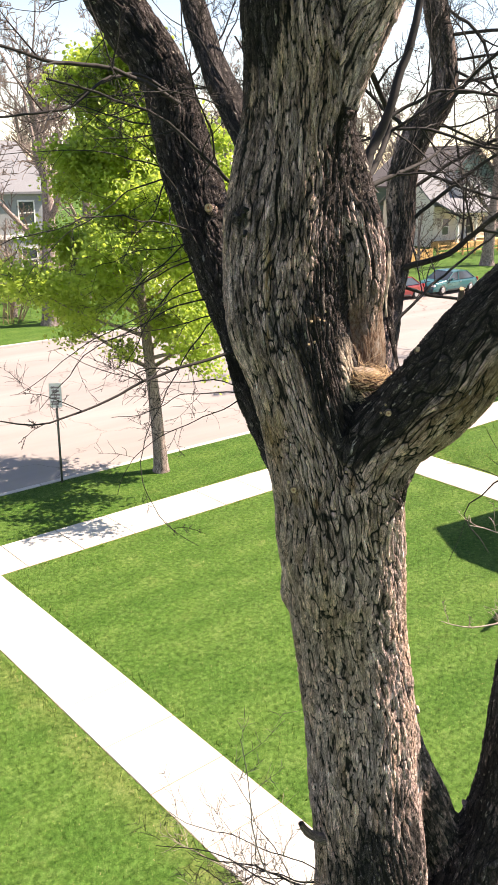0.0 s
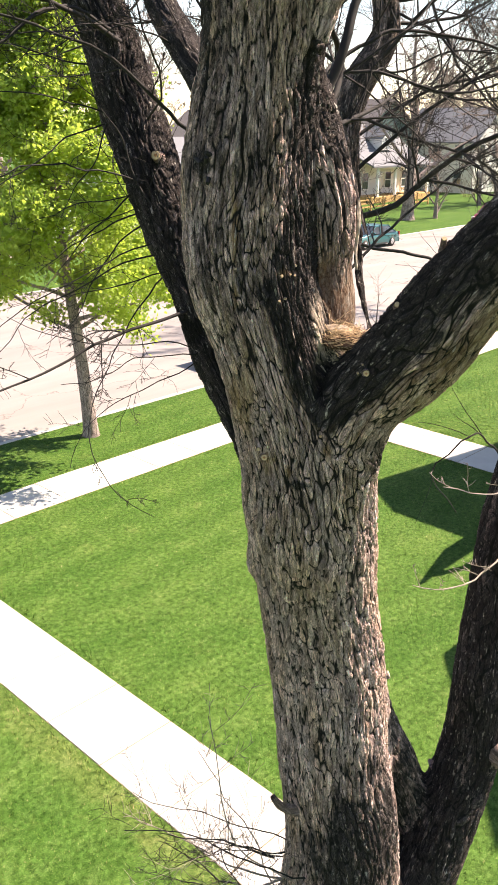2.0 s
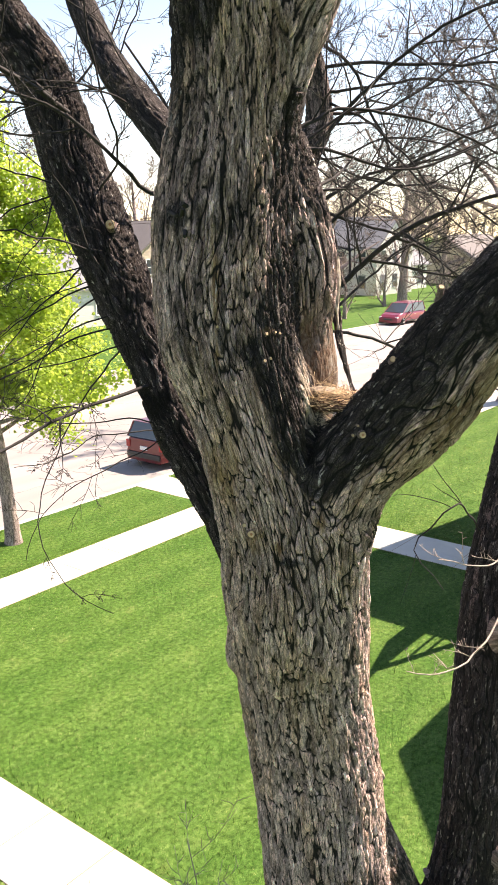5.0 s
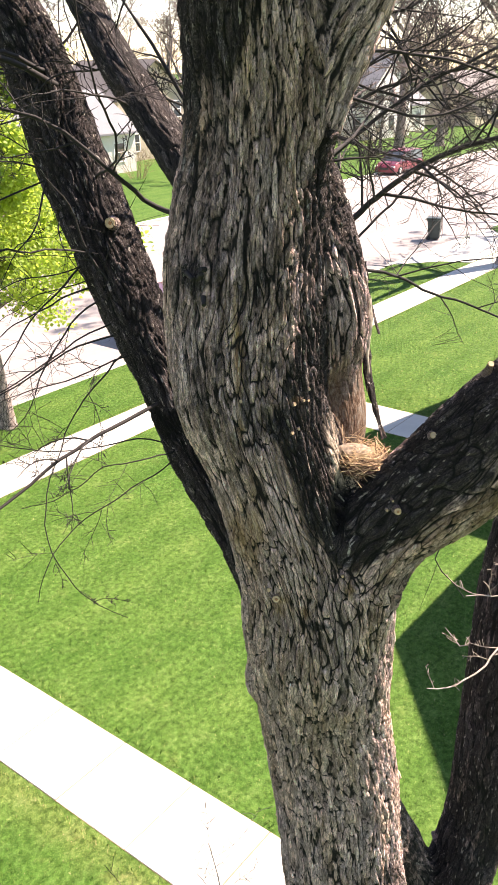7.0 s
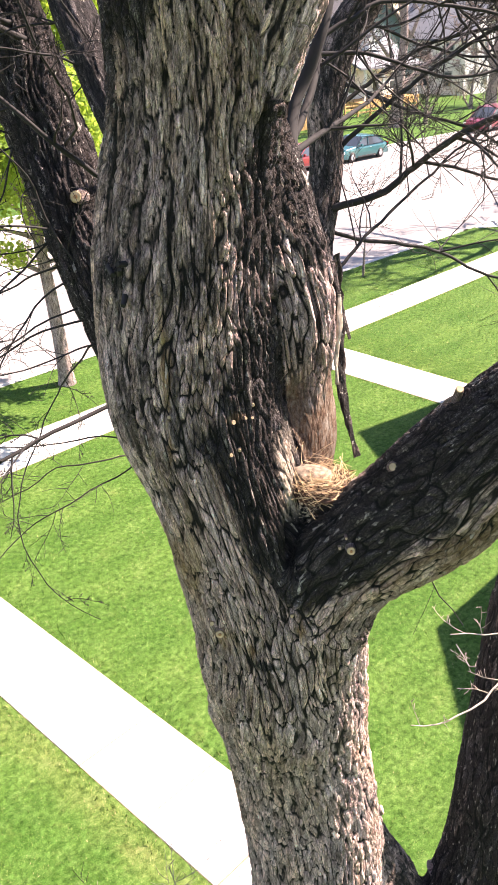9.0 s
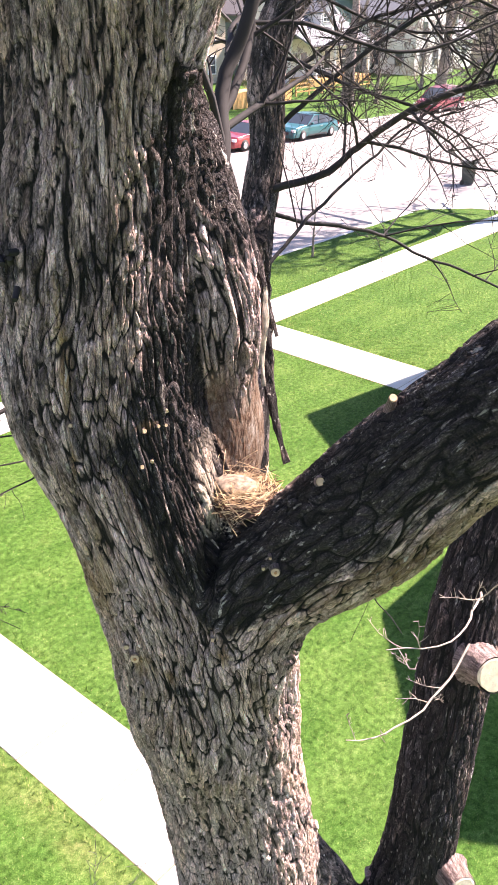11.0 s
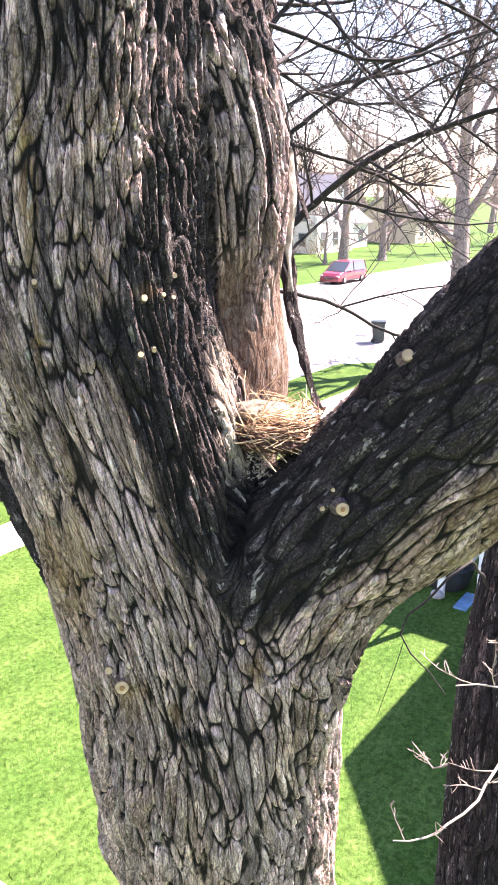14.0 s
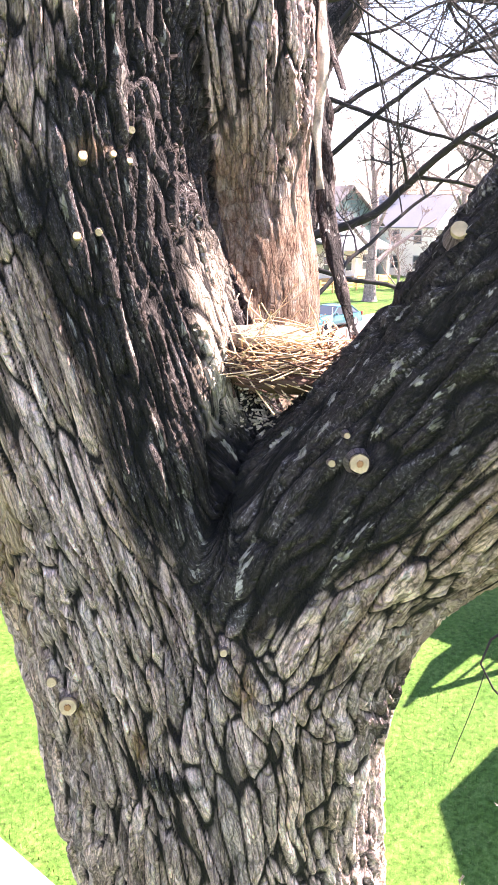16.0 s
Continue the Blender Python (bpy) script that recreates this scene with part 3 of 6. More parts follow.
# ---- the large bare tree ----
BOUGHS = {
    "trunk": [(-2.780, -12.300, -0.150, 0.620), (-2.800, -12.320, 0.500, 0.500), (-2.860, -12.340, 1.800, 0.420), (-2.900, -12.360, 3.000, 0.380), (-2.926, -12.372, 3.776, 0.335), (-2.951, -12.315, 4.356, 0.316), (-2.992, -12.283, 4.970, 0.304), (-3.089, -12.266, 5.497, 0.304), (-3.245, -12.331, 6.070, 0.315), (-3.310, -12.350, 6.350, 0.293), (-3.440, -12.282, 6.820, 0.2435), (-3.497, -12.195, 7.160, 0.263), (-3.475, -12.175, 7.560, 0.273), (-3.485, -12.233, 8.020, 0.226), (-3.562, -12.280, 8.430, 0.206), (-3.650, -12.335, 9.000, 0.177), (-3.700, -12.400, 9.800, 0.150)],
    "back": [(-3.240, -12.250, 6.550, 0.150), (-3.175, -12.318, 6.950, 0.132), (-3.171, -12.311, 7.170, 0.122), (-3.243, -12.348, 7.400, 0.146), (-3.319, -12.295, 7.750, 0.147), (-3.345, -12.235, 8.100, 0.121), (-3.27, -12.33, 8.600, 0.165), (-3.10, -12.48, 9.300, 0.150)],
    "upper_fork": [(-3.47, -12.33, 7.92, 0.12), (-3.43, -12.40, 8.2, 0.135), (-3.375, -12.50, 8.45, 0.14), (-3.28, -12.64, 8.8, 0.13), (-3.15, -12.85, 9.4, 0.12)],
    "right": [(-3.10, -12.33, 5.2, 0.15), (-3.185, -12.38, 5.7, 0.18), (-3.255, -12.45, 6.08, 0.192), (-3.306, -12.525, 6.360, 0.194), (-3.303, -12.629, 6.630, 0.178), (-3.254, -12.790, 6.820, 0.186), (-3.227, -12.925, 6.990, 0.189), (-3.205, -13.068, 7.190, 0.172), (-3.133, -13.301, 7.470, 0.164), (-3.051, -13.621, 7.800, 0.152), (-2.980, -14.000, 8.250, 0.140), (-2.900, -14.500, 9.000, 0.120)],
    "left": [(-3.100, -12.150, 5.750, 0.160), (-3.121, -11.920, 6.200, 0.138), (-3.097, -11.570, 6.600, 0.126), (-3.056, -11.270, 7.046, 0.133), (-3.022, -10.991, 7.490, 0.153), (-2.978, -10.776, 7.800, 0.162), (-2.966, -10.518, 8.330, 0.147), (-3.081, -10.288, 8.660, 0.152), (-3.245, -10.004, 9.200, 0.139), (-3.400, -9.700, 9.900, 0.120)],
    "second": [(-3.42, -12.10, 7.65, 0.075), (-3.36, -11.78, 7.92, 0.068), (-3.134, -11.256, 8.25, 0.066), (-3.03, -10.97, 8.53, 0.063), (-2.9, -10.6, 9.0, 0.055)],
    "stem": [(-2.62, -12.48, 2.6, 0.26), (-2.35, -12.60, 3.3, 0.22), (-2.06, -12.675, 4.05, 0.19), (-1.98, -12.68, 4.64, 0.180), (-1.78, -12.63, 5.3, 0.176), (-1.60, -12.59, 5.8, 0.165), (-1.28, -12.6, 6.5, 0.15), (-0.92, -12.7, 7.3, 0.13), (-0.7, -12.9, 8.6, 0.1)],
    "behind": [(-2.6, -12.05, 2.4, 0.22), (-2.2, -11.6, 4.0, 0.17), (-1.6, -11.1, 5.4, 0.14), (-1.1, -10.67, 6.25, 0.122), (-0.72, -10.38, 6.52, 0.12), (-0.38, -10.15, 6.85, 0.122), (-0.2, -10.06, 7.25, 0.122), (-0.10, -9.97, 7.7, 0.122), (0.02, -9.98, 8.03, 0.125), (0.24, -10.08, 8.4, 0.12), (0.23, -10.05, 8.8, 0.112), (0.14, -10.0, 9.15, 0.10), (0.1, -9.9, 10.0, 0.08)],
    "low_stub": [(-2.88, -12.36, 5.0, 0.15), (-2.70, -12.36, 4.5, 0.165), (-2.47, -12.38, 4.05, 0.165), (-2.30, -12.42, 3.6, 0.16), (-2.3, -12.42, 3.2, 0.16)],
}
bare_tree = tagged(empty("bare_tree", (-2.8, -12.3, 0)), "large leafless tree with furrowed grey bark and black stains", "tree")
rough = Tubes()
axes = {}
for key, pts in BOUGHS.items():
    axes[key] = curve_points(pts, 0.04)
    thick = axes[key].copy()
    thick[:, 3] += 0.006
    rough.add(thick, 40, True)
raw = rough.make("raw", BARK)
rem = raw.modifiers.new("skin", "REMESH")
rem.mode, rem.voxel_size = "VOXEL", 0.0135
sm = raw.modifiers.new("even", "SMOOTH")
sm.factor, sm.iterations = 0.5, 21
bpy.context.view_layer.update()
skin = bpy.data.meshes.new_from_object(raw.evaluated_get(bpy.context.evaluated_depsgraph_get()))
bpy.data.objects.remove(raw)
N = len(skin.vertices)
co = np.empty(N * 3, np.float32)
skin.vertices.foreach_get("co", co)
co = co.reshape(-1, 3)
nor = np.empty(N * 3, np.float32)
skin.vertices.foreach_get("normal", nor)
nor = nor.reshape(-1, 3)
# even out the saddle under the fork
edge = np.empty(len(skin.edges) * 2, np.int32)
skin.edges.foreach_get("vertices", edge)
edge = edge.reshape(-1, 2)
saddle = np.clip(1.6 - np.linalg.norm((co - np.array((-3.44, -12.62, 6.22), np.float32)) / np.array((0.26, 0.24, 0.34), np.float32), axis=1), 0, 1)
saddle = np.maximum(saddle, np.clip(1.5 - np.linalg.norm((co - np.array((-3.52, -12.60, 6.54), np.float32)) / np.array((0.20, 0.20, 0.15), np.float32), axis=1), 0, 1))
near = np.where(saddle > 0)[0]
spot = np.full(N, -1, np.int32)
spot[near] = np.arange(len(near))
pair = spot[edge]
pair = pair[(pair >= 0).all(1)]
links = np.maximum(np.bincount(pair.ravel(), minlength=len(near)), 1)
sub = co[near].astype(np.float64)
for _ in range(150):
    tot = np.stack([np.bincount(pair[:, 0], sub[pair[:, 1], k], len(near)) + np.bincount(pair[:, 1], sub[pair[:, 0], k], len(near)) for k in range(3)], 1)
    sub += (tot / links[:, None] - sub) * 0.6 * saddle[near][:, None]
co[near] = sub
skin.vertices.foreach_set("co", co.astype(np.float32).ravel())
to_side, to_back = np.array((0.656, -0.754, 0), np.float32), np.array((0.754, 0.656, 0), np.float32)
# finer mesh on the side of the tree that faces the camera, finest about the fork
fine_bm = bmesh.new()
fine_bm.from_mesh(skin)
bpy.data.meshes.remove(skin)
for low, high, reach, out in ((3.55, 9.1, 3.0, -0.12), (6.0, 7.65, 0.66, -0.05)):
    at = np.array([(*v.co, v.normal.x * -to_back[0] + v.normal.y * -to_back[1]) for v in fine_bm.verts], np.float32)
    camera_side = (at[:, 2] > low) & (at[:, 2] < high) & (at[:, 3] > out) & (np.hypot(at[:, 0] + 3.45, at[:, 1] + 12.5) < reach)
    chosen = [e for e in fine_bm.edges if camera_side[e.verts[0].index] and camera_side[e.verts[1].index]]
    fine_bm.normal_update()
    bmesh.ops.subdivide_edges(fine_bm, edges=chosen, cuts=1, use_grid_fill=True)
    fine_bm.verts.index_update()
    fine_bm.normal_update()
skin = bpy.data.meshes.new("trunk")
fine_bm.to_mesh(skin)
fine_bm.free()
N = len(skin.vertices)
co = np.empty(N * 3, np.float32)
skin.vertices.foreach_get("co", co)
co = co.reshape(-1, 3)
nor = np.empty(N * 3, np.float32)
skin.vertices.foreach_get("normal", nor)
nor = nor.reshape(-1, 3)
# each point takes the grain of the limb it belongs to; the leaning limb's grain runs on from the trunk's
best = np.full(N, 1e9, np.float32)
grain = np.zeros((N, 3), np.float32)
which = np.zeros(N, np.int32)
across = np.zeros((N, 3), np.float32)
dist = {}
flow = {key: ax for key, ax in axes.items()}
flow["right"] = curve_points([p for p in BOUGHS["trunk"] if p[2] < 5.2] + [p for p in BOUGHS["right"] if p[2] > 6.5], 0.03)


def nearest(c, ax):
    a3 = ax[:, :3].astype(np.float32)
    d2 = (c**2).sum(1)[:, None] + (a3**2).sum(1)[None] - 2 * c @ a3.T
    k = d2.argmin(1)
    return k, c - a3[k], np.sqrt(np.maximum(d2[np.arange(len(k)), k], 0)) - ax[k, 3]


def blended(c, ax, wide, *fields):
    """Fields of an axis, averaged over the stretch that lies nearest to each point."""
    a3 = ax[:, :3].astype(np.float32)
    d2 = (c**2).sum(1)[:, None] + (a3**2).sum(1)[None] - 2 * c @ a3.T
    w = np.exp((d2.min(1)[:, None] - d2) / np.float32(2 * wide * wide))
    w /= w.sum(1)[:, None]
    return [w @ f.astype(np.float32) for f in fields]


grains = {}
for num, (key, ax) in enumerate(axes.items()):
    fl = flow[key]
    t, e1, e2 = crossways(fl)
    arc = np.r_[0, np.cumsum(np.linalg.norm(np.diff(fl[:, :3], axis=0), axis=1))]
    lo, hi = ax[:, :3].min(0) - 0.62, ax[:, :3].max(0) + 0.62
    ids = np.where(((co > lo) & (co < hi)).all(1))[0]
    mine, far = np.zeros((N, 3), np.float32), np.full(N, 9.0, np.float32)
    for part_ids in np.array_split(ids, max(1, len(ids) // 20000)):
        c = co[part_ids]
        k, off, score = nearest(c, ax)
        if key == "right":
            score = score + 0.07 * np.clip((6.62 - c[:, 2]) / 0.35, 0, 1)
        if key in ("low_stub", "stem", "upper_fork"):
            score = score + 0.03
        arc_at = arc[k] if key != "right" else None
        if key in ("trunk", "right"):
            el, ef = -to_side - t * (t @ -to_side)[:, None], -to_back - t * (t @ -to_back)[:, None]
            el, ef = el / np.linalg.norm(el, axis=1)[:, None], ef / np.linalg.norm(ef, axis=1)[:, None]
            spot_at, along, left_at, front_at, arc_at = blended(c, fl[::3], 0.18 if key == "right" else 0.11, fl[::3, :3], t[::3], el[::3], ef[::3], arc[::3])
            off_f = c - spot_at
            turn = np.arctan2((off_f * front_at).sum(1), (off_f * left_at).sum(1))
            if key == "right":
                turn = math.pi / 2 + ((turn + 1.35) % (2 * math.pi) - 1.35) / 2
            x, y, s = np.cos(turn), np.sin(turn), (off_f * along).sum(1)
        else:
            x, y, s = (off * e1[k]).sum(1), (off * e2[k]).sum(1), (off * t[k]).sum(1)
        r = np.sqrt(x * x + y * y) + 1e-6
        R = max(0.12, float(np.median(ax[:, 3])))
        if key in ("trunk", "right"):
            R = 0.30
        if key == "right":
            R = np.interp(arc_at, (6.2, 7.4), (0.30, 0.36))
        shift = 0.0 if key == "right" else 3.1 * num
        g = np.stack([x / r * R + shift, y / r * R, arc_at + s], 1)
        mine[part_ids], far[part_ids] = g, score
        win = score < best[part_ids]
        w = part_ids[win]
        best[w] = score[win]
        grain[w] = g[win]
        which[w] = num
        across[w] = off[win]
    if key in ("trunk", "right"):
        grains[key], dist[key] = mine, far
keyn = list(BOUGHS)
wide = np.interp(co[:, 2], (6.3, 6.74), (0.34, 0.03)).astype(np.float32)
wr = np.clip((dist["trunk"] - dist["right"]) / wide + 0.5, 0, 1)
wr = wr * wr * (3 - 2 * wr) * np.isin(which, [keyn.index("trunk"), keyn.index("right")])
mixed = (wr > 0) & (wr < 1) & (co[:, 2] < 6.75)
grain[mixed] = (grains["trunk"] * (1 - wr[:, None]) + grains["right"] * wr[:, None])[mixed]
# long plates that part and join again, with cross breaks
sway = np.stack([vnoise(grain * np.float32((7, 7, 5)), 11), vnoise(grain * np.float32((7, 7, 5)), 12), np.zeros(N)], 1)
wob = np.stack([vnoise(grain * np.float32((26, 26, 11)), 13), vnoise(grain * np.float32((26, 26, 11)), 14), vnoise(grain * np.float32((26, 26, 11)), 15)], 1)
seen = np.where((nor @ -to_back > -0.45) & (co[:, 2] > 3.3) & (co[:, 2] < 9.4))[0]
border, own = np.ones(N, np.float32), np.full(N, 0.5, np.float32)
border[seen], own[seen] = cells((grain * np.float32((44, 44, 4.3)) + sway * 1.15 + wob * 0.36)[seen])
n1 = vnoise(grain * np.float32((31, 31, 2.7)) + sway * 1.2 + wob * 0.3, 41)
n2 = vnoise(grain * np.float32((70, 70, 9)) + wob * 0.9, 43)
n3 = vnoise(grain * np.float32((40, 40, 22)) + wob * 0.9, 44)
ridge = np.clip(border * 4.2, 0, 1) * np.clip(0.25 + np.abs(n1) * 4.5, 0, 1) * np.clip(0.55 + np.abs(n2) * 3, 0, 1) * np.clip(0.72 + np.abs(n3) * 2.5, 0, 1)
fine = vnoise(grain * np.float32((90, 90, 14)), 3)
swell = vnoise(co * np.float32((3.2, 3.2, 2.2)), 5)
flare = vnoise(grain * np.float32((9, 9, 1.2)), 8)
smooth_in = np.zeros(N, np.float32)
isback = which == keyn.index("back")
cz = co[:, 2]
smooth_in[isback & (cz > 6.7) & (cz < 7.5)] = 1.0
# the leader's torn rim beside the nest, its sunlit edge painted pale
rim = (co - np.array((-3.37, -12.475, 6.94), np.float32))
pale = np.where(which == keyn.index("trunk"), np.clip(1.5 - np.abs(rim @ to_side + 0.012 + (cz - 6.94) * 0.12) / 0.020 + vnoise(grain * np.float32((50, 50, 7)), 16) * 0.5, 0, 1) * np.clip((cz - 6.82) * 25, 0, 1) * np.clip((7.12 - cz) * 9, 0, 1) * (nor @ -to_back < 0.75), 0)
smooth_in[isback] *= (np.clip((-across[:, 1] * 0.7 - across[:, 0] * 0.7) * 14 + 0.6, 0, 1) * np.clip((7.27 - cz) * 9 + vnoise(co * 14, 2) * 0.8, 0, 1))[isback]
amp = np.where(which == keyn.index("left"), 1.35, 1.0) * np.where(np.isin(which, [keyn.index("second"), keyn.index("behind")]), 0.5, 1.0) * (1 - 0.9 * smooth_in) * (1 - 0.6 * pale)
height = amp * (0.0125 * (ridge - 0.95) + 0.0065 * (own - 0.5) + 0.0025 * fine) + 0.012 * swell + 0.008 * flare * amp
# a flap of bark low on the trunk
flap = np.exp(-(((co - np.array((-3.33, -12.04, 5.68), np.float32)) / np.array((0.09, 0.09, 0.11), np.float32)) ** 2).sum(1))
height = height + 0.035 * flap * np.clip((cz - 5.56) * 14, 0, 1) + np.where((which == 0) | isback, np.clip((nor @ to_side - 0.2) * 2, 0, 1) * np.clip((cz - 7.65) * 4, 0, 1), 0) * 0.008 * (ridge - 0.8)
# quieter bark where the grains meet below the cleft
meet = np.exp(-(((co @ to_side - 7.15) / 0.05) ** 2) - ((cz - 6.67) / 0.06) ** 2) * (nor @ to_back < 0)
height = height * (1 - 0.75 * meet)
# the cleft under the nest, with a lip beside it
from_cleft = co @ to_side - np.interp(cz, (6.66, 6.90), (7.185, 7.195))
in_cleft = np.clip((cz - 6.67) * 18, 0, 1) * np.clip((6.90 - cz) * 14, 0, 1) * (nor @ to_back < 0.1) * np.isin(which, [0, keyn.index("right")])
height = height - in_cleft * 0.022 * np.exp(-((from_cleft / 0.011) ** 2)) + in_cleft * 0.003 * np.exp(-(((from_cleft + 0.022) / 0.012) ** 2))
co = co + nor * height[:, None]
skin.vertices.foreach_set("co", co.astype(np.float32).ravel())
# black wet stains: round the fork, down from the nest, along limb tops and over the leaning limbs; flank and crease
# shade is painted in with them
front = vnoise(co * 5.5, 21) * 0.14 + vnoise(co * 17, 22) * 0.06 + vnoise(grain * np.float32((26, 26, 3.2)), 23) * 0.13 + vnoise(grain * np.float32((60, 60, 9)), 24) * 0.07


def mark(at, size):
    rel = co - np.array(at, np.float32)
    return np.where((np.abs(rel @ to_back) < 0.2) & (nor @ to_back < 0), np.clip(1.4 - np.hypot(rel @ to_side, 0 * cz) / size[0] - np.abs(rel[:, 2]) / size[1] + front * 1.3, 0, 1), 0)


def blob(at, size):
    return np.clip(1.25 - np.sqrt((((co - np.array(at)) / np.array(size)) ** 2).sum(1)) + front * 1.6, 0, 1)


stain_shade = np.zeros(N, np.float32)
tr = which == keyn.index("trunk")
for at, size in (((-3.72, -12.17, 7.60), (0.07, 0.09, 0.08)), ((-3.40, -12.52, 7.75), (0.10, 0.10, 0.45)), ((-3.10, -12.66, 4.0), (0.5, 0.35, 0.52)), ((-3.72, -12.05, 8.3), (0.2, 0.2, 0.6))):
    stain_shade = np.maximum(stain_shade, np.where(tr, blob(at, size), 0))
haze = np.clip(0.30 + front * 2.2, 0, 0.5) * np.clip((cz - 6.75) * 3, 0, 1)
stain_shade = np.maximum(stain_shade, np.where(tr, haze, 0))
# upper right flank blackened in colour, in place of shade
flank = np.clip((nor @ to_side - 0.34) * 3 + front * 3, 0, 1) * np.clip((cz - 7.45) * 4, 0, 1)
stain_shade = np.maximum(stain_shade, np.where(tr | isback, flank * 0.9, 0))
# darker along the leader's left edge above 7.75
stain_shade = np.maximum(stain_shade, np.where(tr & (cz > 7.75), np.clip((across[:, 1] * 0.7 - across[:, 0] * 0.7) * 3 - 0.66 + front * 1.5, 0, 0.8), 0))
across_view = co @ to_side
limit = np.interp(cz, (6.54, 6.60, 6.68, 6.82, 7.04, 7.25, 7.5, 7.75), (7.17, 7.12, 7.095, 7.045, 6.990, 6.97, 7.03, 7.08))
rt = which == keyn.index("right")
under_limb = np.interp(across_view, (7.10, 7.18, 7.25, 7.313, 7.41, 7.537), (6.62, 6.575, 6.575, 6.63, 6.72, 6.91))
face = np.clip((across_view - limit) / 0.07 + 0.35 + front * 2.6, 0, 1) * np.clip((cz - under_limb) / 0.06 + 0.5 + front * 2.4, 0, 1) * np.interp(cz, (7.25, 7.45, 7.8), (1.0, 0.62, 0.2))
stain_shade = np.maximum(stain_shade, np.where((tr | rt) & (nor @ to_back < 0.3) & (across_view < 7.56), face, 0))
stain_shade = np.maximum(stain_shade, np.where(rt, np.clip((nor[:, 2] + 0.36 - 0.20 * nor[:, 1]) * 2.4 + front * 2.0, 0, 1) * np.clip((across_view - 7.36) * 9, 0, 1), 0))
stain_shade = np.maximum(stain_shade, np.where(tr, np.clip((cz - 8.12) * 6 + front * 3, 0, 0.95) * np.clip((7.0 - across_view) * 9 + front * 2, 0, 1), 0))
# crease between trunk and limb blackened in colour, as its shade
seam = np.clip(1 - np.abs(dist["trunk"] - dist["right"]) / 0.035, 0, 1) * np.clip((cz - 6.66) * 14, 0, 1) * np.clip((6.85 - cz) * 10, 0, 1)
stain_shade = np.maximum(stain_shade, seam)
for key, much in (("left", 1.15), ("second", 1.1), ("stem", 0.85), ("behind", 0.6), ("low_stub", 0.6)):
    stain_shade = np.maximum(stain_shade, np.where(which == keyn.index(key), np.clip(much + front * 1.4, 0, 1), 0))
for at, size in (((-3.56, -12.535, 6.305), (0.06, 0.036)), ((-3.72, -12.175, 7.60), (0.04, 0.045)), ((-3.597, -12.44, 7.13), (0.09, 0.12)), ((-3.44, -12.45, 5.735), (0.045, 0.018))):
    stain_shade = np.maximum(stain_shade, mark(at, size))
stain_shade *= 1 - smooth_in
stain_shade *= 1 - pale
tanned = np.zeros(N, np.float32)
for at, size, much in (((-3.70, -12.27, 7.45), (0.030, 0.035, 0.17), 1), ((-3.71, -12.27, 7.05), (0.022, 0.03, 0.10), 1), ((-3.66, -12.22, 6.62), (0.09, 0.10, 0.20), 0.9), ((-3.57, -12.38, 6.38), (0.05, 0.05, 0.06), 1), ((-3.50, -12.42, 6.30), (0.03, 0.03, 0.05), 1), ((-3.46, -12.66, 6.44), (0.02, 0.02, 0.03), 1), ((-3.30, -12.68, 6.16), (0.05, 0.05, 0.05), 0.8), ((-3.6, -12.45, 8.05), (0.12, 0.10, 0.30), 0.35), ((-3.3, -12.5, 5.75), (0.12, 0.1, 0.10), 0.5)):
    tanned = np.maximum(tanned, np.where(tr, np.clip(blob(at, size) * 1.2, 0, 1) * much, 0))
for at, size, much in (((-3.60, -12.39, 6.41), (0.045, 0.04), 1), ((-3.545, -12.46, 6.365), (0.022, 0.035), 1), ((-3.508, -12.64, 6.475), (0.022, 0.05), 1), ((-3.64, -12.305, 6.70), (0.045, 0.22), 0.85), ((-3.672, -12.272, 7.39), (0.020, 0.20), 1.0), ((-3.67, -12.278, 7.12), (0.012, 0.05), 1.0), ((-3.59, -12.45, 7.20), (0.03, 0.015), 0.4)):
    tanned = np.maximum(tanned, mark(at, size) * much)
tanned = np.maximum(tanned, wr * np.clip((-nor[:, 2] - 0.10) * 1.4 + front * 2.5, 0, 0.6) * np.clip((cz - 6.45) * 4, 0, 1))
# the seam counts as furrow too, so its painted shade deepens
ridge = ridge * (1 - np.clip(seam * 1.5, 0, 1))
me = skin
for key, data in (("ridge", ridge), ("plate", own), ("stain_shade", stain_shade), ("inner", smooth_in), ("tan", tanned), ("pale", pale)):
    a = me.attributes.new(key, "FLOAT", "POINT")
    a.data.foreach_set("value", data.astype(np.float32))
if "grain" in me.attributes:
    me.attributes.remove(me.attributes["grain"])
a = me.attributes.new("grain", "FLOAT_VECTOR", "POINT")
a.data.foreach_set("vector", grain.astype(np.float32).ravel())
me.polygons.foreach_set("use_smooth", [True] * len(me.polygons))
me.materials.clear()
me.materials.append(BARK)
me.name = "trunk"
me.update()
trunk = new("trunk", me)
trunk.parent = bare_tree
trunk.matrix_parent_inverse = bare_tree.matrix_world.inverted()


def under(ob, owner):
    ob.parent = owner
    ob.matrix_parent_inverse = owner.matrix_world.inverted()
    return ob


def branch(pts, rng, depth=2, count=5, mat=TWIG, owner=bare_tree, sides=7, **kw):
    """One branch with its shoots."""
    line = curve_points(pts, 0.07)
    tb = Tubes()
    jit = np.array([[vnoise(line[:, :3] * 9, k)] for k in (31, 32, 33)])[:, 0].T
    line[:, :3] += jit * 0.013 * (line[:, 3:4] < 0.06)
    tb.add(line, sides)
    twigs(tb, line, depth, rng, count=count, **kw)
    return under(tb.make("branch", mat), owner)


rng = random.Random(21)
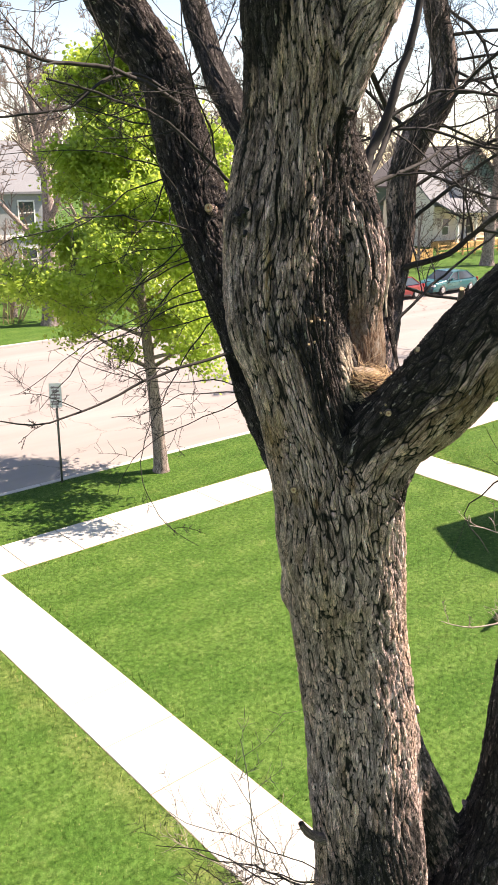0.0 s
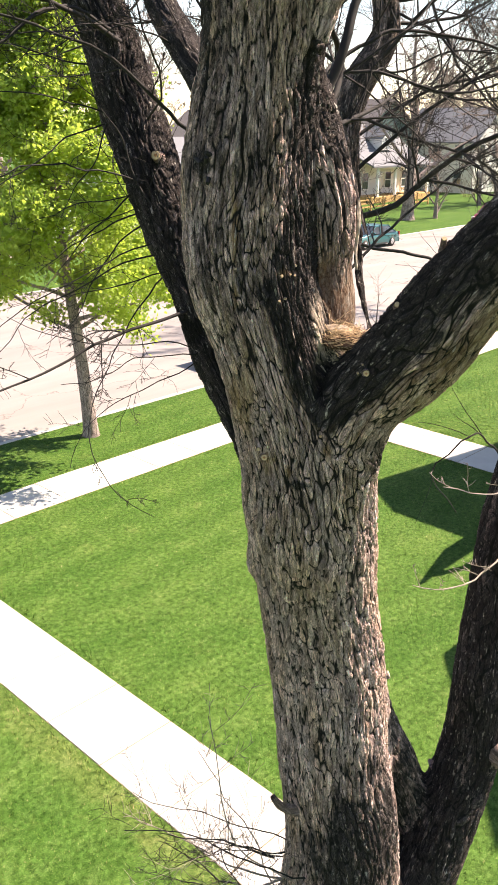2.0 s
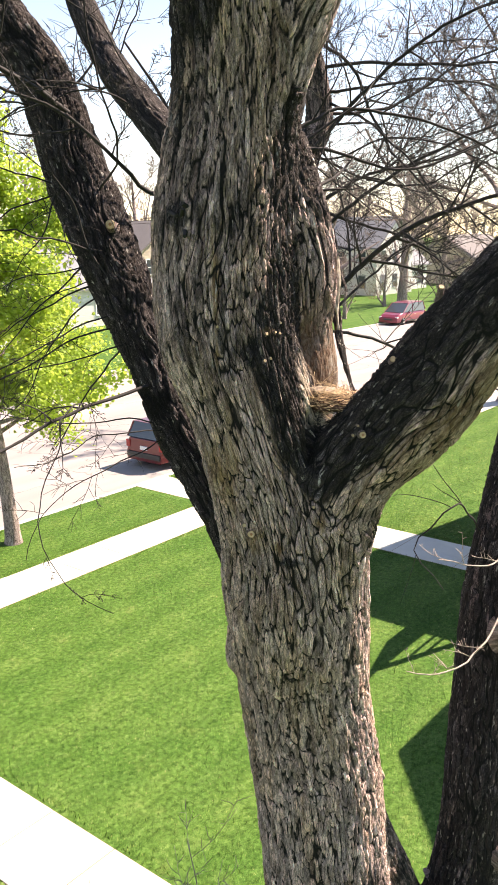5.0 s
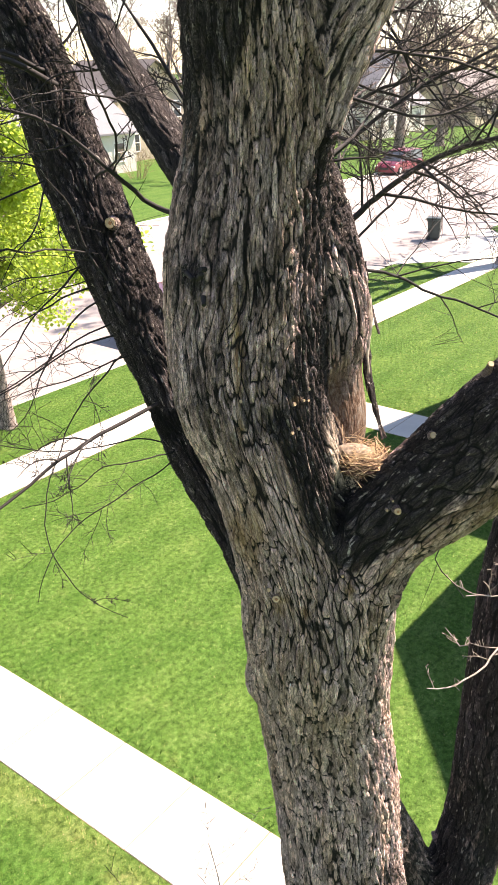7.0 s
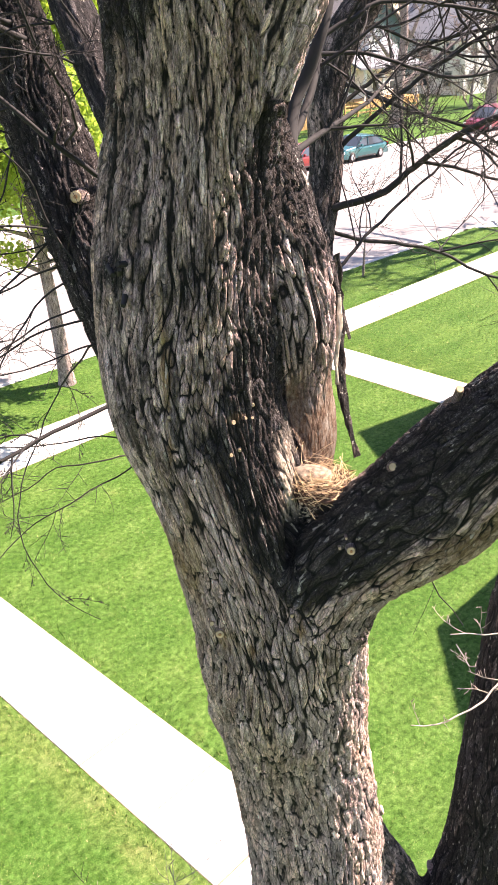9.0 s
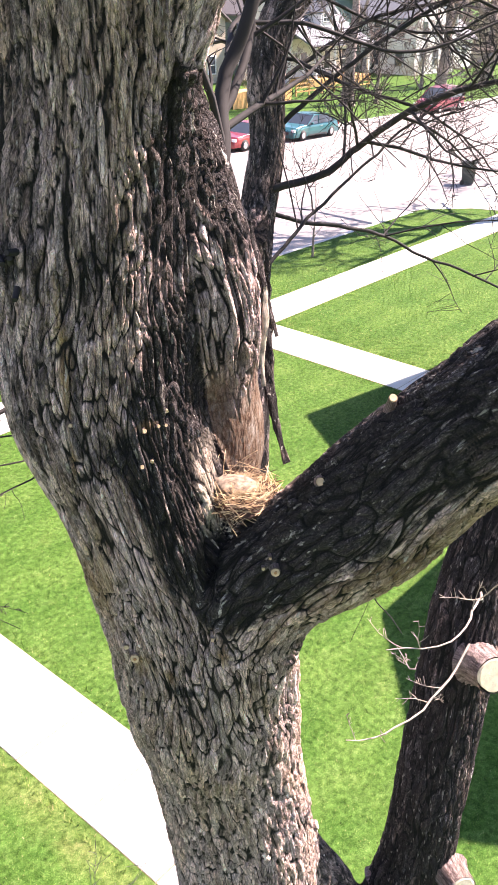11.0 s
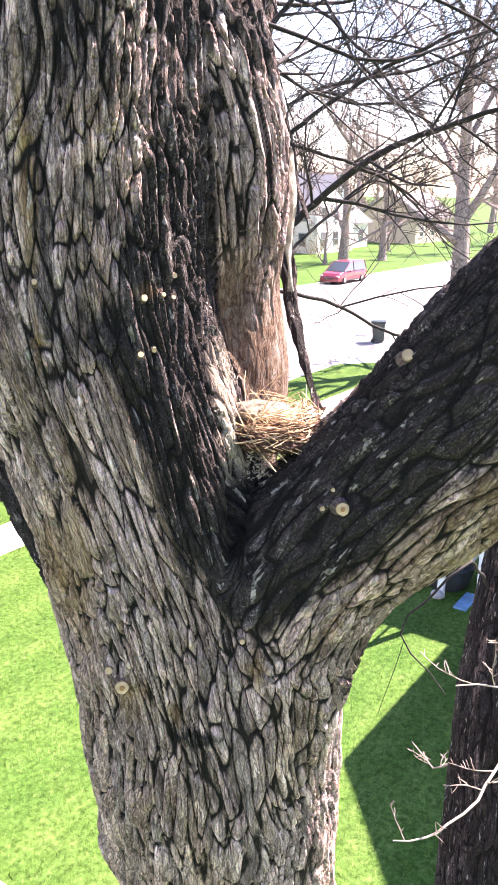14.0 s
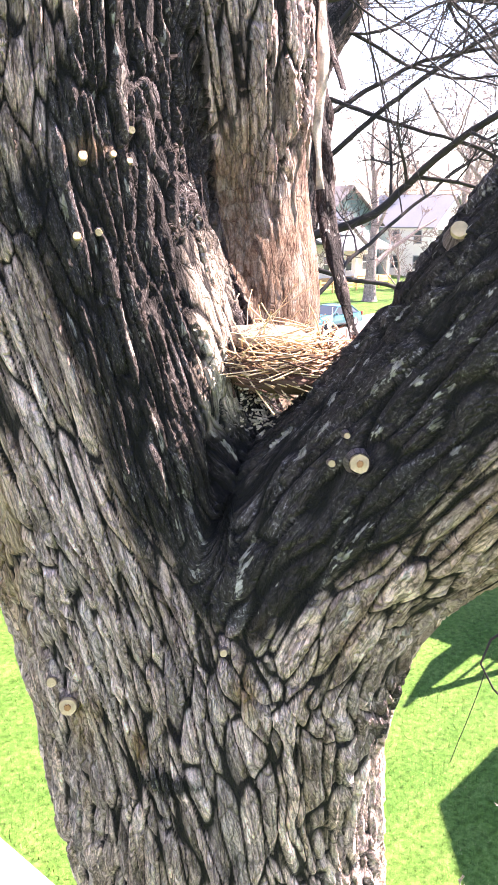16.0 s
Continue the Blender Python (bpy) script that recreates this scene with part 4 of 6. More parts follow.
W4 = lambda pts, r0, r1: [(*p, 0.66 * r0 + 0.66 * (r1 - r0) * k / (len(pts) - 1)) for k, p in enumerate(pts)]
W3 = lambda pts, r0, r1: [(x, y, z, r * 0.72) for x, y, z, r in W4(pts, r0, r1)]
# to the street side of the left limb
branch(W3([(-3.1, -11.45, 6.85), (-3.66, -11.39, 6.78), (-4.04, -11.39, 6.68), (-4.38, -11.39, 6.65), (-4.75, -11.3, 6.75)], 0.020, 0.005), rng, 3, 7, ratio=0.28, droop=0.10)
branch(W3([(-3.0, -10.75, 8.14), (-3.52, -10.86, 8.3), (-3.85, -10.86, 8.3), (-4.14, -10.87, 8.35), (-4.7, -10.8, 8.5)], 0.030, 0.012), rng, 3, 6, ratio=0.35)
branch(W3([(-3.0, -10.7, 8.2), (-3.44, -10.8, 8.28), (-3.82, -10.84, 8.09), (-4.16, -10.71, 8.05), (-4.6, -10.6, 8.1)], 0.022, 0.007), rng, 3, 6, ratio=0.35)
branch(W3([(-3.05, -11.05, 7.45), (-3.73, -11.13, 7.57), (-4.01, -11.06, 7.52), (-4.29, -10.99, 7.45), (-4.6, -10.9, 7.4)], 0.010, 0.003), rng, 3, 6, ratio=0.35, droop=0.05)
branch(W3([(-3.02, -11.15, 7.05), (-3.05, -10.85, 6.75), (-3.03, -10.59, 6.48), (-3.35, -10.69, 6.05), (-3.35, -10.94, 5.71), (-3.24, -11.15, 5.6)], 0.011, 0.003), rng, 3, 8, ratio=0.22, droop=0.12)
branch(W3([(-3.28, -11.95, 7.66), (-3.30, -11.59, 7.73), (-3.40, -11.58, 7.8), (-3.51, -11.55, 7.9), (-3.68, -11.4, 8.06), (-4.1, -11.2, 8.2)], 0.024, 0.012), rng, 3, 7, ratio=0.3)
branch(W3([(-3.0, -10.9, 7.75), (-3.2, -11.3, 7.9), (-3.5, -11.5, 8.25), (-3.6, -11.55, 8.7)], 0.014, 0.005), rng, 3, 8, ratio=0.4)
branch(W3([(-3.0, -10.6, 8.2), (-2.7, -10.7, 8.5), (-2.6, -10.9, 9.0)], 0.016, 0.006), rng, 3, 5, ratio=0.45)
for k in range(26):
    ax = axes["left" if k % 4 else "second"]
    q = ax[int(rng.uniform(0.35, 0.95) * (len(ax) - 1)) if k % 4 else int(rng.uniform(0.3, 0.9) * (len(ax) - 1))]
    way = Vector((rng.uniform(-1.0, 0.25), rng.uniform(-0.4, 0.9), rng.uniform(-0.5, 0.7))).normalized()
    p0 = Vector(q[:3]) + way * q[3] * 0.8
    line = sweep(p0, way, rng.uniform(0.35, 0.95), rng.uniform(0.003, 0.0065), 0.0016, 0.05, 0.75, 9, rng)
    branch([tuple(p) for p in line], rng, 2, 6, ratio=0.45, droop=0.03, least=0.0013)
# drooping sprays over the street side
for k in range(12):
    ax = axes["left"]
    q = ax[int(rng.uniform(0.22, 0.52) * (len(ax) - 1))]
    way = Vector((rng.uniform(-1.0, -0.5), rng.uniform(-0.1, 0.7), rng.uniform(-0.35, 0.25))).normalized()
    line = sweep(Vector(q[:3]) + way * q[3] * 0.8, way, rng.uniform(0.7, 1.4), rng.uniform(0.003, 0.006), 0.0015, 0.07, 0.6, 10, rng)
    branch([tuple(p) for p in line], rng, 2, 6, ratio=0.4, droop=0.06, least=0.0013)
# in the gap on the other side
branch(W4([(-2.75, -11.95, 6.9), (-2.22, -11.48, 7.8), (-2.05, -11.48, 8.14), (-1.89, -11.47, 8.48), (-1.79, -11.45, 8.73), (-1.6, -11.4, 9.4)], 0.05, 0.03), rng, 3, 5, ratio=0.4)
branch(W4([(-2.25, -11.5, 7.7), (-1.9, -11.35, 8.05), (-2.09, -11.38, 8.3), (-2.4, -11.39, 8.62), (-2.6, -11.4, 9.2)], 0.03, 0.02), rng, 3, 5, ratio=0.4)
branch(W4([(-2.1, -11.4, 7.95), (-1.8, -11.2, 8.08), (-1.42, -11.34, 8.26), (-1.11, -11.56, 8.24), (-0.81, -11.81, 8.15), (-0.4, -12.2, 7.9)], 0.022, 0.009), rng, 3, 10, ratio=0.45)
branch(W4([(-2.1, -11.45, 8.05), (-1.62, -11.09, 8.05), (-1.32, -11.29, 8.03), (-1.03, -11.54, 7.92), (-0.65, -11.75, 8.02), (-0.2, -12.0, 8.2)], 0.020, 0.008), rng, 3, 10, ratio=0.45)
branch(W4([(-0.35, -10.15, 6.98), (-0.09, -10.52, 7.11), (0.0, -10.63, 7.25), (0.0, -11.1, 7.57), (0.067, -11.426, 7.70), (0.06, -11.63, 7.75), (0.1, -12.3, 7.9)], 0.042, 0.018), rng, 3, 10, ratio=0.45)
branch(W4([(-1.2, -10.72, 6.15), (-0.90, -10.6, 6.55), (-0.67, -10.6, 6.74), (-0.18, -10.68, 7.06), (0.49, -10.87, 7.47), (1.1, -11.2, 7.9)], 0.026, 0.008), rng, 3, 8, ratio=0.45)
branch(W4([(-0.2, -10.05, 7.3), (0.3, -10.6, 7.9), (0.7, -11.3, 8.3), (0.9, -12.2, 8.5)], 0.028, 0.010), rng, 3, 10, ratio=0.5)
branch(W4([(0.0, -9.98, 8.0), (0.2, -10.5, 8.6), (0.2, -11.2, 9.0), (0.3, -12.0, 9.2)], 0.03, 0.012), rng, 3, 10, ratio=0.5)
branch(W4([(-0.1, -10.0, 7.6), (0.6, -10.3, 8.0), (1.2, -10.9, 8.2), (1.8, -11.7, 8.6)], 0.026, 0.010), rng, 3, 10, ratio=0.5)
branch(W4([(0.2, -10.05, 8.5), (0.9, -10.4, 8.6), (1.5, -10.8, 9.0), (2.0, -11.3, 9.2)], 0.024, 0.010), rng, 3, 10, ratio=0.5)
branch(W4([(-0.95, -12.68, 7.25), (-0.7, -12.3, 7.8), (-0.3, -11.9, 8.6)], 0.03, 0.012), rng, 3, 6, ratio=0.45)
branch(W4([(0.05, -9.98, 8.05), (-0.3, -9.6, 8.5), (-0.6, -9.4, 9.0)], 0.03, 0.012), rng, 3, 7, ratio=0.45)
for k in range(11):
    ax = axes["behind"]
    q = ax[int(rng.uniform(0.60, 0.97) * (len(ax) - 1))]
    way = Vector((rng.uniform(0.0, 0.9), rng.uniform(-1.0, -0.15), rng.uniform(-0.25, 0.5))).normalized()
    line = sweep(Vector(q[:3]) + way * q[3] * 0.5, way, rng.uniform(1.6, 3.4), rng.uniform(0.008, 0.017), 0.004, 0.0, 0.75, 13, rng)
    branch([tuple(p) for p in line], rng, 2, 8, ratio=0.42, least=0.0026)
# pale dead shoots on the second stem
for pts in ([(-1.88, -12.72, 5.5), (-2.3, -12.72, 5.42), (-2.61, -12.66, 5.47), (-2.76, -12.62, 5.53)], [(-1.8, -12.7, 5.75), (-2.25, -12.85, 6.0), (-2.53, -12.89, 6.06), (-2.83, -12.79, 6.16)], [(-1.85, -12.6, 5.3), (-1.75, -12.45, 5.1), (-1.68, -12.34, 4.99), (-1.6, -12.2, 5.0)]):
    branch(W4(pts, 0.010, 0.003), rng, 2, 5, TWIG_PALE, ratio=0.27, least=0.002)
branch(W4([(-1.7, -12.5, 5.9), (-2.19, -12.58, 6.2), (-2.3, -12.49, 6.09), (-2.37, -12.44, 5.98), (-2.32, -12.58, 5.78)], 0.009, 0.003), rng, 1, 4, ratio=0.3)
# low shoots near the fork
for pts in ([(-3.2, -12.4, 3.7), (-3.56, -12.23, 3.98), (-3.79, -12.03, 4.2), (-4.08, -11.83, 4.31)], [(-3.2, -12.3, 3.6), (-3.49, -12.06, 3.93), (-3.52, -11.95, 4.44), (-3.55, -11.92, 4.78)], [(-3.2, -12.4, 3.5), (-3.7, -12.3, 3.7), (-4.1, -12.2, 3.7), (-4.4, -12.0, 3.75)]):
    branch(W4(pts, 0.008, 0.003), rng, 2, 7, TWIG_PALE if rng.random() < 0.4 else TWIG, ratio=0.4)

for k in range(11):
    base = Vector((-3.12 + rng.uniform(-0.06, 0.1), -12.12 + rng.uniform(-0.12, 0.12), rng.uniform(3.05, 3.75)))
    way = Vector((-0.66 + rng.uniform(-0.45, 0.25), 0.72 + rng.uniform(-0.75, 0.2), rng.uniform(-0.05, 0.75)))
    line = sweep(base, way, rng.uniform(0.6, 1.35), rng.uniform(0.004, 0.0085), 0.0018, 0.01, 0.55, 10, rng)
    branch([tuple(p) for p in line], rng, 2, 8, TWIG_PALE if k % 3 == 0 else TWIG, ratio=0.42, least=0.0016)


def stub(at, way, length, r, mat=BARK, heart=True, cut=CUT):
    """A sawn-off shoot with a pale cut face and dark heart."""
    at, way = Vector(at), Vector(way).normalized()
    rel = co - np.array(at, np.float32)
    along = rel @ np.array(way, np.float32)
    close = (np.linalg.norm(rel - along[:, None] * np.array(way, np.float32), axis=1) < max(0.012, r)) & (np.abs(along) < 0.2)
    if close.any():
        at = at + way * float(np.median(along[close][along[close] > along[close].max() - 0.04]))
    end = at + way * length
    tb = Tubes()
    r *= 0.8
    p = np.array([(*(at - way * 0.012), r * 1.5), (*at, r * 1.25), (*(at + way * length * 0.6), r * 1.1), (*end, r * 1.05)])
    tb.add(p, 14)
    ob = under(tb.make("branch_stub", mat), bare_tree)
    for name, k, m, lift in (("cut_face", 0.98, cut, 0.0), ("heartwood", 0.36, HEART, 0.003)):
        if name == "heartwood" and not heart:
            continue
        bm = bmesh.new()
        bmesh.ops.create_cone(bm, cap_ends=True, segments=18, radius1=r * k, radius2=r * k * 0.9, depth=0.008)
        for v in bm.verts:
            v.co += Vector((random.uniform(-1, 1), random.uniform(-1, 1), 0)) * r * 0.06
        face = bm_ob(name, bm, m)
        face.matrix_world = Matrix.Translation(end + way * lift) @ way.to_track_quat("Z", "Y").to_matrix().to_4x4()
        under(face, ob)
    return ob


toward = (-0.72, -0.66, 0.12)
stub((-3.611, -12.379, 6.419), toward, 0.022, 0.018)
stub((-3.625, -12.358, 6.452), toward, 0.014, 0.010, heart=False)
stub((-3.469, -12.789, 6.837), (-0.75, -0.6, 0.15), 0.016, 0.016)
stub((-3.475, -12.755, 6.83), toward, 0.012, 0.006, heart=False)
stub((-3.46, -12.765, 6.865), toward, 0.012, 0.005, heart=False)
stub((-3.31, -12.80, 7.06), (-0.7, -0.5, 0.5), 0.012, 0.014, heart=False)
stub((-3.31, -12.99, 7.36), (-0.5, -0.4, 0.8), 0.05, 0.013, heart=False)
stub((-3.53, -12.62, 6.545), toward, 0.012, 0.007, heart=False)
for at, r in (((-3.587, -12.446, 7.191), 0.010), ((-3.555, -12.475, 7.20), 0.007), ((-3.54, -12.49, 7.205), 0.007), ((-3.535, -12.50, 7.225), 0.008), ((-3.597, -12.439, 7.088), 0.009), ((-3.575, -12.455, 7.10), 0.008), ((-3.661, -12.267, 7.177), 0.008)):
    stub(at, (toward[0] + rng.uniform(-0.4, 0.4), toward[1] + rng.uniform(-0.4, 0.4), toward[2] + rng.uniform(-0.2, 0.4)), rng.uniform(0.001, 0.009), r * 0.8, heart=False)
for dx, dz, way in ((0.0, 0.0, (-0.6, -0.7, 0.5)), (0.025, 0.03, (-0.8, -0.3, 0.2)), (-0.02, 0.015, (-0.4, -0.8, -0.2)), (0.01, -0.03, (-0.7, -0.6, -0.4))):
    stub((-3.735 + dx, -12.18 - dx, 7.60 + dz), way, 0.035, 0.009, TWIG, False, TWIG)
stub((-3.10, -11.12, 7.59), (-0.75, -0.6, 0.2), 0.07, 0.030)
stub((-2.24, -12.44, 3.80), (0.45, -0.5, 0.7), 0.10, 0.06, heart=False, cut=CUT_PALE)
stub((-2.77, -12.49, 4.92), (0.6, -0.7, 0.35), 0.02, 0.027, heart=False, cut=CUT_PALE)
stub((-1.85, -12.75, 5.40), (-0.55, -0.75, 0.35), 0.16, 0.105, heart=False, cut=CUT_PALE)
stub((-1.98, -12.80, 4.15), (-0.5, -0.8, 0.2), 0.12, 0.09, heart=False, cut=CUT_PALE)
branch([(-3.15, -12.32, 4.12, 0.04), (-3.29, -12.29, 4.2, 0.03), (-3.36, -12.28, 4.27, 0.024), (-3.41, -12.27, 4.36, 0.017)], rng, 1, 0, BARK)

# peeling bark strips at the back of the hollow, and the pale torn edge beside it


def strip(pts, wide, mat, name="bark_strip", label=""):
    """A curled, ragged strip of bark."""
    p = curve_points([(*a, 0.01) for a in pts], 0.012)
    t, e1, e2 = crossways(p)
    v, f, m = [], [], 6
    for k in range(len(p)):
        s = k / (len(p) - 1)
        w = wide * (0.55 + 0.45 * math.sin(math.pi * min(1, s * 1.15 + 0.1))) * (1 + 0.35 * float(vnoise(p[k : k + 1, :3] * 30, 7)[0]))
        for back in (0, 1):
            for j in range(m):
                a = (j / (m - 1) - 0.5) * 1.8
                q = p[k, :3] + e1[k] * w * math.sin(a) + e2[k] * w * (0.5 * math.cos(a) - back * 0.22)
                q = q + e2[k] * 0.010 * float(vnoise((q * np.array((70, 70, 14)))[None], 9)[0])
                v.append(q)
    row = 2 * m
    for k in range(len(p) - 1):
        ring = list(range(m)) + list(range(2 * m - 1, m - 1, -1))
        for j in range(row):
            a, b = ring[j], ring[(j + 1) % row]
            f.append((k * row + a, k * row + b, (k + 1) * row + b, (k + 1) * row + a))
    f.append(tuple(list(range(m)) + list(range(2 * m - 1, m - 1, -1))))
    ob = mesh_ob(name, v, f, mat, None, True, label)
    g = ob.data.attributes.new("grain", "FLOAT_VECTOR", "POINT")
    g.data.foreach_set("vector", np.array(v, np.float32).ravel())
    rr = ob.data.attributes.new("ridge", "FLOAT", "POINT")
    rr.data.foreach_set("value", np.ones(len(v), np.float32))
    st = ob.data.attributes.new("stain_shade", "FLOAT", "POINT")
    st.data.foreach_set("value", np.full(len(v), 0.7, np.float32))
    return under(ob, bare_tree)


strip([(-3.03, -12.36, 7.55), (-2.99, -12.34, 7.34), (-3.005, -12.362, 7.237), (-3.03, -12.405, 7.083), (-3.04, -12.444, 6.981), (-3.04, -12.485, 6.88)], 0.026, BARK)
strip([(-3.09, -12.36, 7.62), (-3.084, -12.412, 7.454), (-3.088, -12.448, 7.372), (-3.091, -12.47, 7.31)], 0.014, BARK)
strip([(-3.10, -12.43, 7.45), (-3.11, -12.44, 7.34), (-3.12, -12.44, 7.25), (-3.12, -12.45, 7.16)], 0.013, DEADWOOD, label="pale torn bark edge")

# ---- nest ----
nest = tagged(empty("bird_nest", (-3.305, -12.55, 6.85)), "straw and twig bird nest wedged in the tree fork", "bird nest")
NC = Vector((-3.312, -12.548, 6.905))


def straws(name, count, mat, spread, rng, r=0.0016, zr=(-0.05, 0.05), lean=0.25, ln=(0.10, 0.22)):
    tb = Tubes()
    for _ in range(count):
        a = rng.uniform(0, 2 * math.pi)
        rad = spread * math.sqrt(rng.uniform(0.15, 1))
        c = NC + Vector((math.cos(a) * rad, math.sin(a) * rad * 0.85, rng.uniform(*zr)))
        tang = Vector((-math.sin(a), math.cos(a), rng.uniform(-lean, lean))) + Vector((rng.uniform(-0.6, 0.6), rng.uniform(-0.6, 0.6), 0))
        tang.normalize()
        L = rng.uniform(*ln)
        inward = (NC - c).normalized()
        pts = [(*(c + tang * L * s + inward * L * 0.5 * s * s * 0.6), r * rng.uniform(0.6, 1.3)) for s in (-0.5, -0.2, 0.15, 0.5)]
        tb.add(curve_points(pts, 0.03), 4)
    ob = under(tb.make(name, mat), nest)
    return ob


rn = random.Random(9)
bm = bmesh.new()
bmesh.ops.create_uvsphere(bm, u_segments=36, v_segments=18, radius=1.0)
for v in bm.verts:
    k = noise.noise(v.co * 3.2) * 0.16 + noise.noise(v.co * 9) * 0.08
    v.co = v.co * (1 + k)
    dish = 0.5 if v.co.z > 0.3 and v.co.xy.length < 0.6 else 1
    v.co = Vector((v.co.x * 0.095, v.co.y * 0.09, v.co.z * 0.026 * dish))
# base coloured dark for the shade below the straws
under(bm_ob("nest_base", bm, STRAW_DARK, smooth=True), nest).matrix_world = Matrix.Translation(NC - Vector((0, 0, 0.008)))
straws("straw", 300, STRAW, 0.094, rn, 0.0010, (-0.004, 0.030), 0.40, (0.06, 0.16))
straws("stems", 340, STRAW_DARK, 0.098, rn, 0.0013, (-0.016, 0.024), 0.6, (0.05, 0.15))
straws("loose_straw", 34, STRAW, 0.11, rn, 0.0010, (0.01, 0.06), 1.3, (0.10, 0.20))
bm = bmesh.new()
bmesh.ops.create_uvsphere(bm, u_segments=28, v_segments=14, radius=1.0)
for v in bm.verts:
    v.co = v.co * (1 + noise.noise(v.co * 2.1) * 0.18 + noise.noise(v.co * 7) * 0.07)
    v.co = Vector((v.co.x * 0.064, v.co.y * 0.042, v.co.z * 0.022))
straws("lining_straw", 90, STRAW, 0.06, rn, 0.0008, (0.035, 0.055), 0.5, (0.04, 0.10))
pad = under(bm_ob("nest_lining", bm, LINING, smooth=True, label="pale matted lining of the nest"), nest)
pad.matrix_world = pose(-3.325, -12.525, 6.945, 4, 6, -50)
chips = Tubes()
for k in range(420):
    a = Vector((rn.gauss(0, 0.026), rn.gauss(0, 0.026), 0))
    c = Vector((-3.365, -12.535, 6.845)) + a + Vector((0, 0, rn.uniform(-0.02, 0.05)))
    w = Vector((rn.uniform(-1, 1), rn.uniform(-1, 1), rn.uniform(-0.4, 0.6))).normalized() * rn.uniform(0.0015, 0.005)
    chips.add(np.array([(*(c - w), 0.0008), (*c, 0.0018), (*(c + w), 0.0006)]), 4, True)
under(chips.make("wood_chips", DEADWOOD, smooth=False), nest)["kind"] = "stuff"


# ---- grass blades ----
def grass(name, count, x0, x1, y0, y1, keep, h0, h1, seed, w=0.006):
    r = np.random.RandomState(seed)
    p = np.stack([r.uniform(x0, x1, count), r.uniform(y0, y1, count)], 1)
    p = p[keep(p[:, 0], p[:, 1])]
    n = len(p)
    a, h, lean = r.uniform(0, 2 * np.pi, n), r.uniform(h0, h1, n), r.uniform(0.1, 0.9, n)
    d = np.stack([np.cos(a), np.sin(a)], 1)
    side = np.stack([-d[:, 1], d[:, 0]], 1) * w * r.uniform(0.7, 1.4, n)[:, None]
    z = np.zeros(n)
    v = np.stack([np.c_[p + side, z], np.c_[p - side, z], np.c_[p + d * (h * lean)[:, None], h]], 1).reshape(-1, 3)
    me = bpy.data.meshes.new(name)
    me.from_pydata(v.tolist(), [], np.arange(3 * n).reshape(-1, 3).tolist())
    me.materials.append(BLADE)
    me.polygons.foreach_set("use_smooth", [True] * n)
    up = np.zeros((n * 3, 3), np.float32)
    up[:, 2] = 1
    up[:, :2] = np.repeat(r.uniform(-0.35, 0.35, (n, 2)), 3, 0)
    me.normals_split_custom_set(up)
    return tagged(new(name, me), "short green mown grass blades", "grass", kind="stuff")


paved = lambda x, y: ((y > -0.04) & (y < 1.34)) | ((x > -1.24) & (x < 0.04) & (y < 0)) | ((x > 11.06) & (x < 12.6) & (y < 4)) | (y > KERB_Y - 0.03)
lawn = lambda x, y: ~paved(x, y)
grass("grass", 420000, -9, 14, -15, 4.1, lawn, 0.012, 0.034, 1, 0.0045)
grass("grass", 70000, 12.6, 29.5, -9, 4.1, lawn, 0.015, 0.04, 2, 0.010)
edge = lambda x, y: lawn(x, y) & ((np.abs(y + 0.08) < 0.09) | (np.abs(y - 1.38) < 0.09) | (np.abs(x - 0.07) < 0.08) & (y < 0) | (np.abs(x + 1.29) < 0.09) & (y < 0) | (np.abs(x - 11.0) < 0.1) & (y < 0) | (np.abs(x - 12.65) < 0.1))
grass("grass", 300000, -9, 29, -15, 4.1, edge, 0.03, 0.075, 3, 0.006)


# ---- trees ----
def grow_tree(name, label, at, height, spread, r, seed, limbs=7, first=0.3, stout=0.5, mat=BARK_FAR, twig=TWIG_FAR, fork=None, depth=3, count=5, lean=(0, 0), least=0.006):
    """A bare tree: trunk, limbs and a crown of twigs."""
    rng = random.Random(seed)
    thing = tagged(empty(name, at), label, "tree")
    tb = Tubes()
    top = Vector((lean[0], lean[1], height * 0.8))
    pts = [(0, 0, -0.1, r * 1.5), (0, 0, 0.25, r * 1.18), (0.02, 0, 1.0, r)]
    for s in (0.25, 0.45, 0.65, 0.82, 1.0):
        q = top * s
        pts.append((q.x + rng.uniform(-1, 1) * r * 1.2 * s, q.y + rng.uniform(-1, 1) * r * 1.2 * s, q.z, r * (1 - 0.82 * s)))
    line = curve_points(pts, 0.3)
    tb.add(line, 18)
    tw = Tubes()
    for k in range(limbs):
        s = first + (0.95 - first) * k / max(1, limbs - 1)
        i = int(s * (len(line) - 2))
        a = k * 2.4 + rng.uniform(-0.5, 0.5)
        way = Vector((math.cos(a), math.sin(a), rng.uniform(0.55, 1.1) + 0.4 * s))
        L = spread * rng.uniform(0.8, 1.15) * (1.1 - 0.45 * s)
        rr = line[i, 3] * rng.uniform(0.42, 0.62)
        limb = sweep(line[i, :3], way, L, rr, rr * 0.25, -0.03, 0.32, 9, rng)
        tb.add(limb, 9)
        twigs(tw, limb, depth, rng, 0.75, 0.5, count, 4, 0.0, 0.25, least, stout)
    twigs(tw, line[len(line) // 2 :], depth - 1, rng, 0.7, 0.5, count + 2, 4, 0.0, 0.3, least, 0.4)
    tb.make("trunk", mat, thing)
    c = tw.make("crown", twig, thing, "bare brown twigs", smooth=False)
    c["kind"] = "stuff"
    return thing


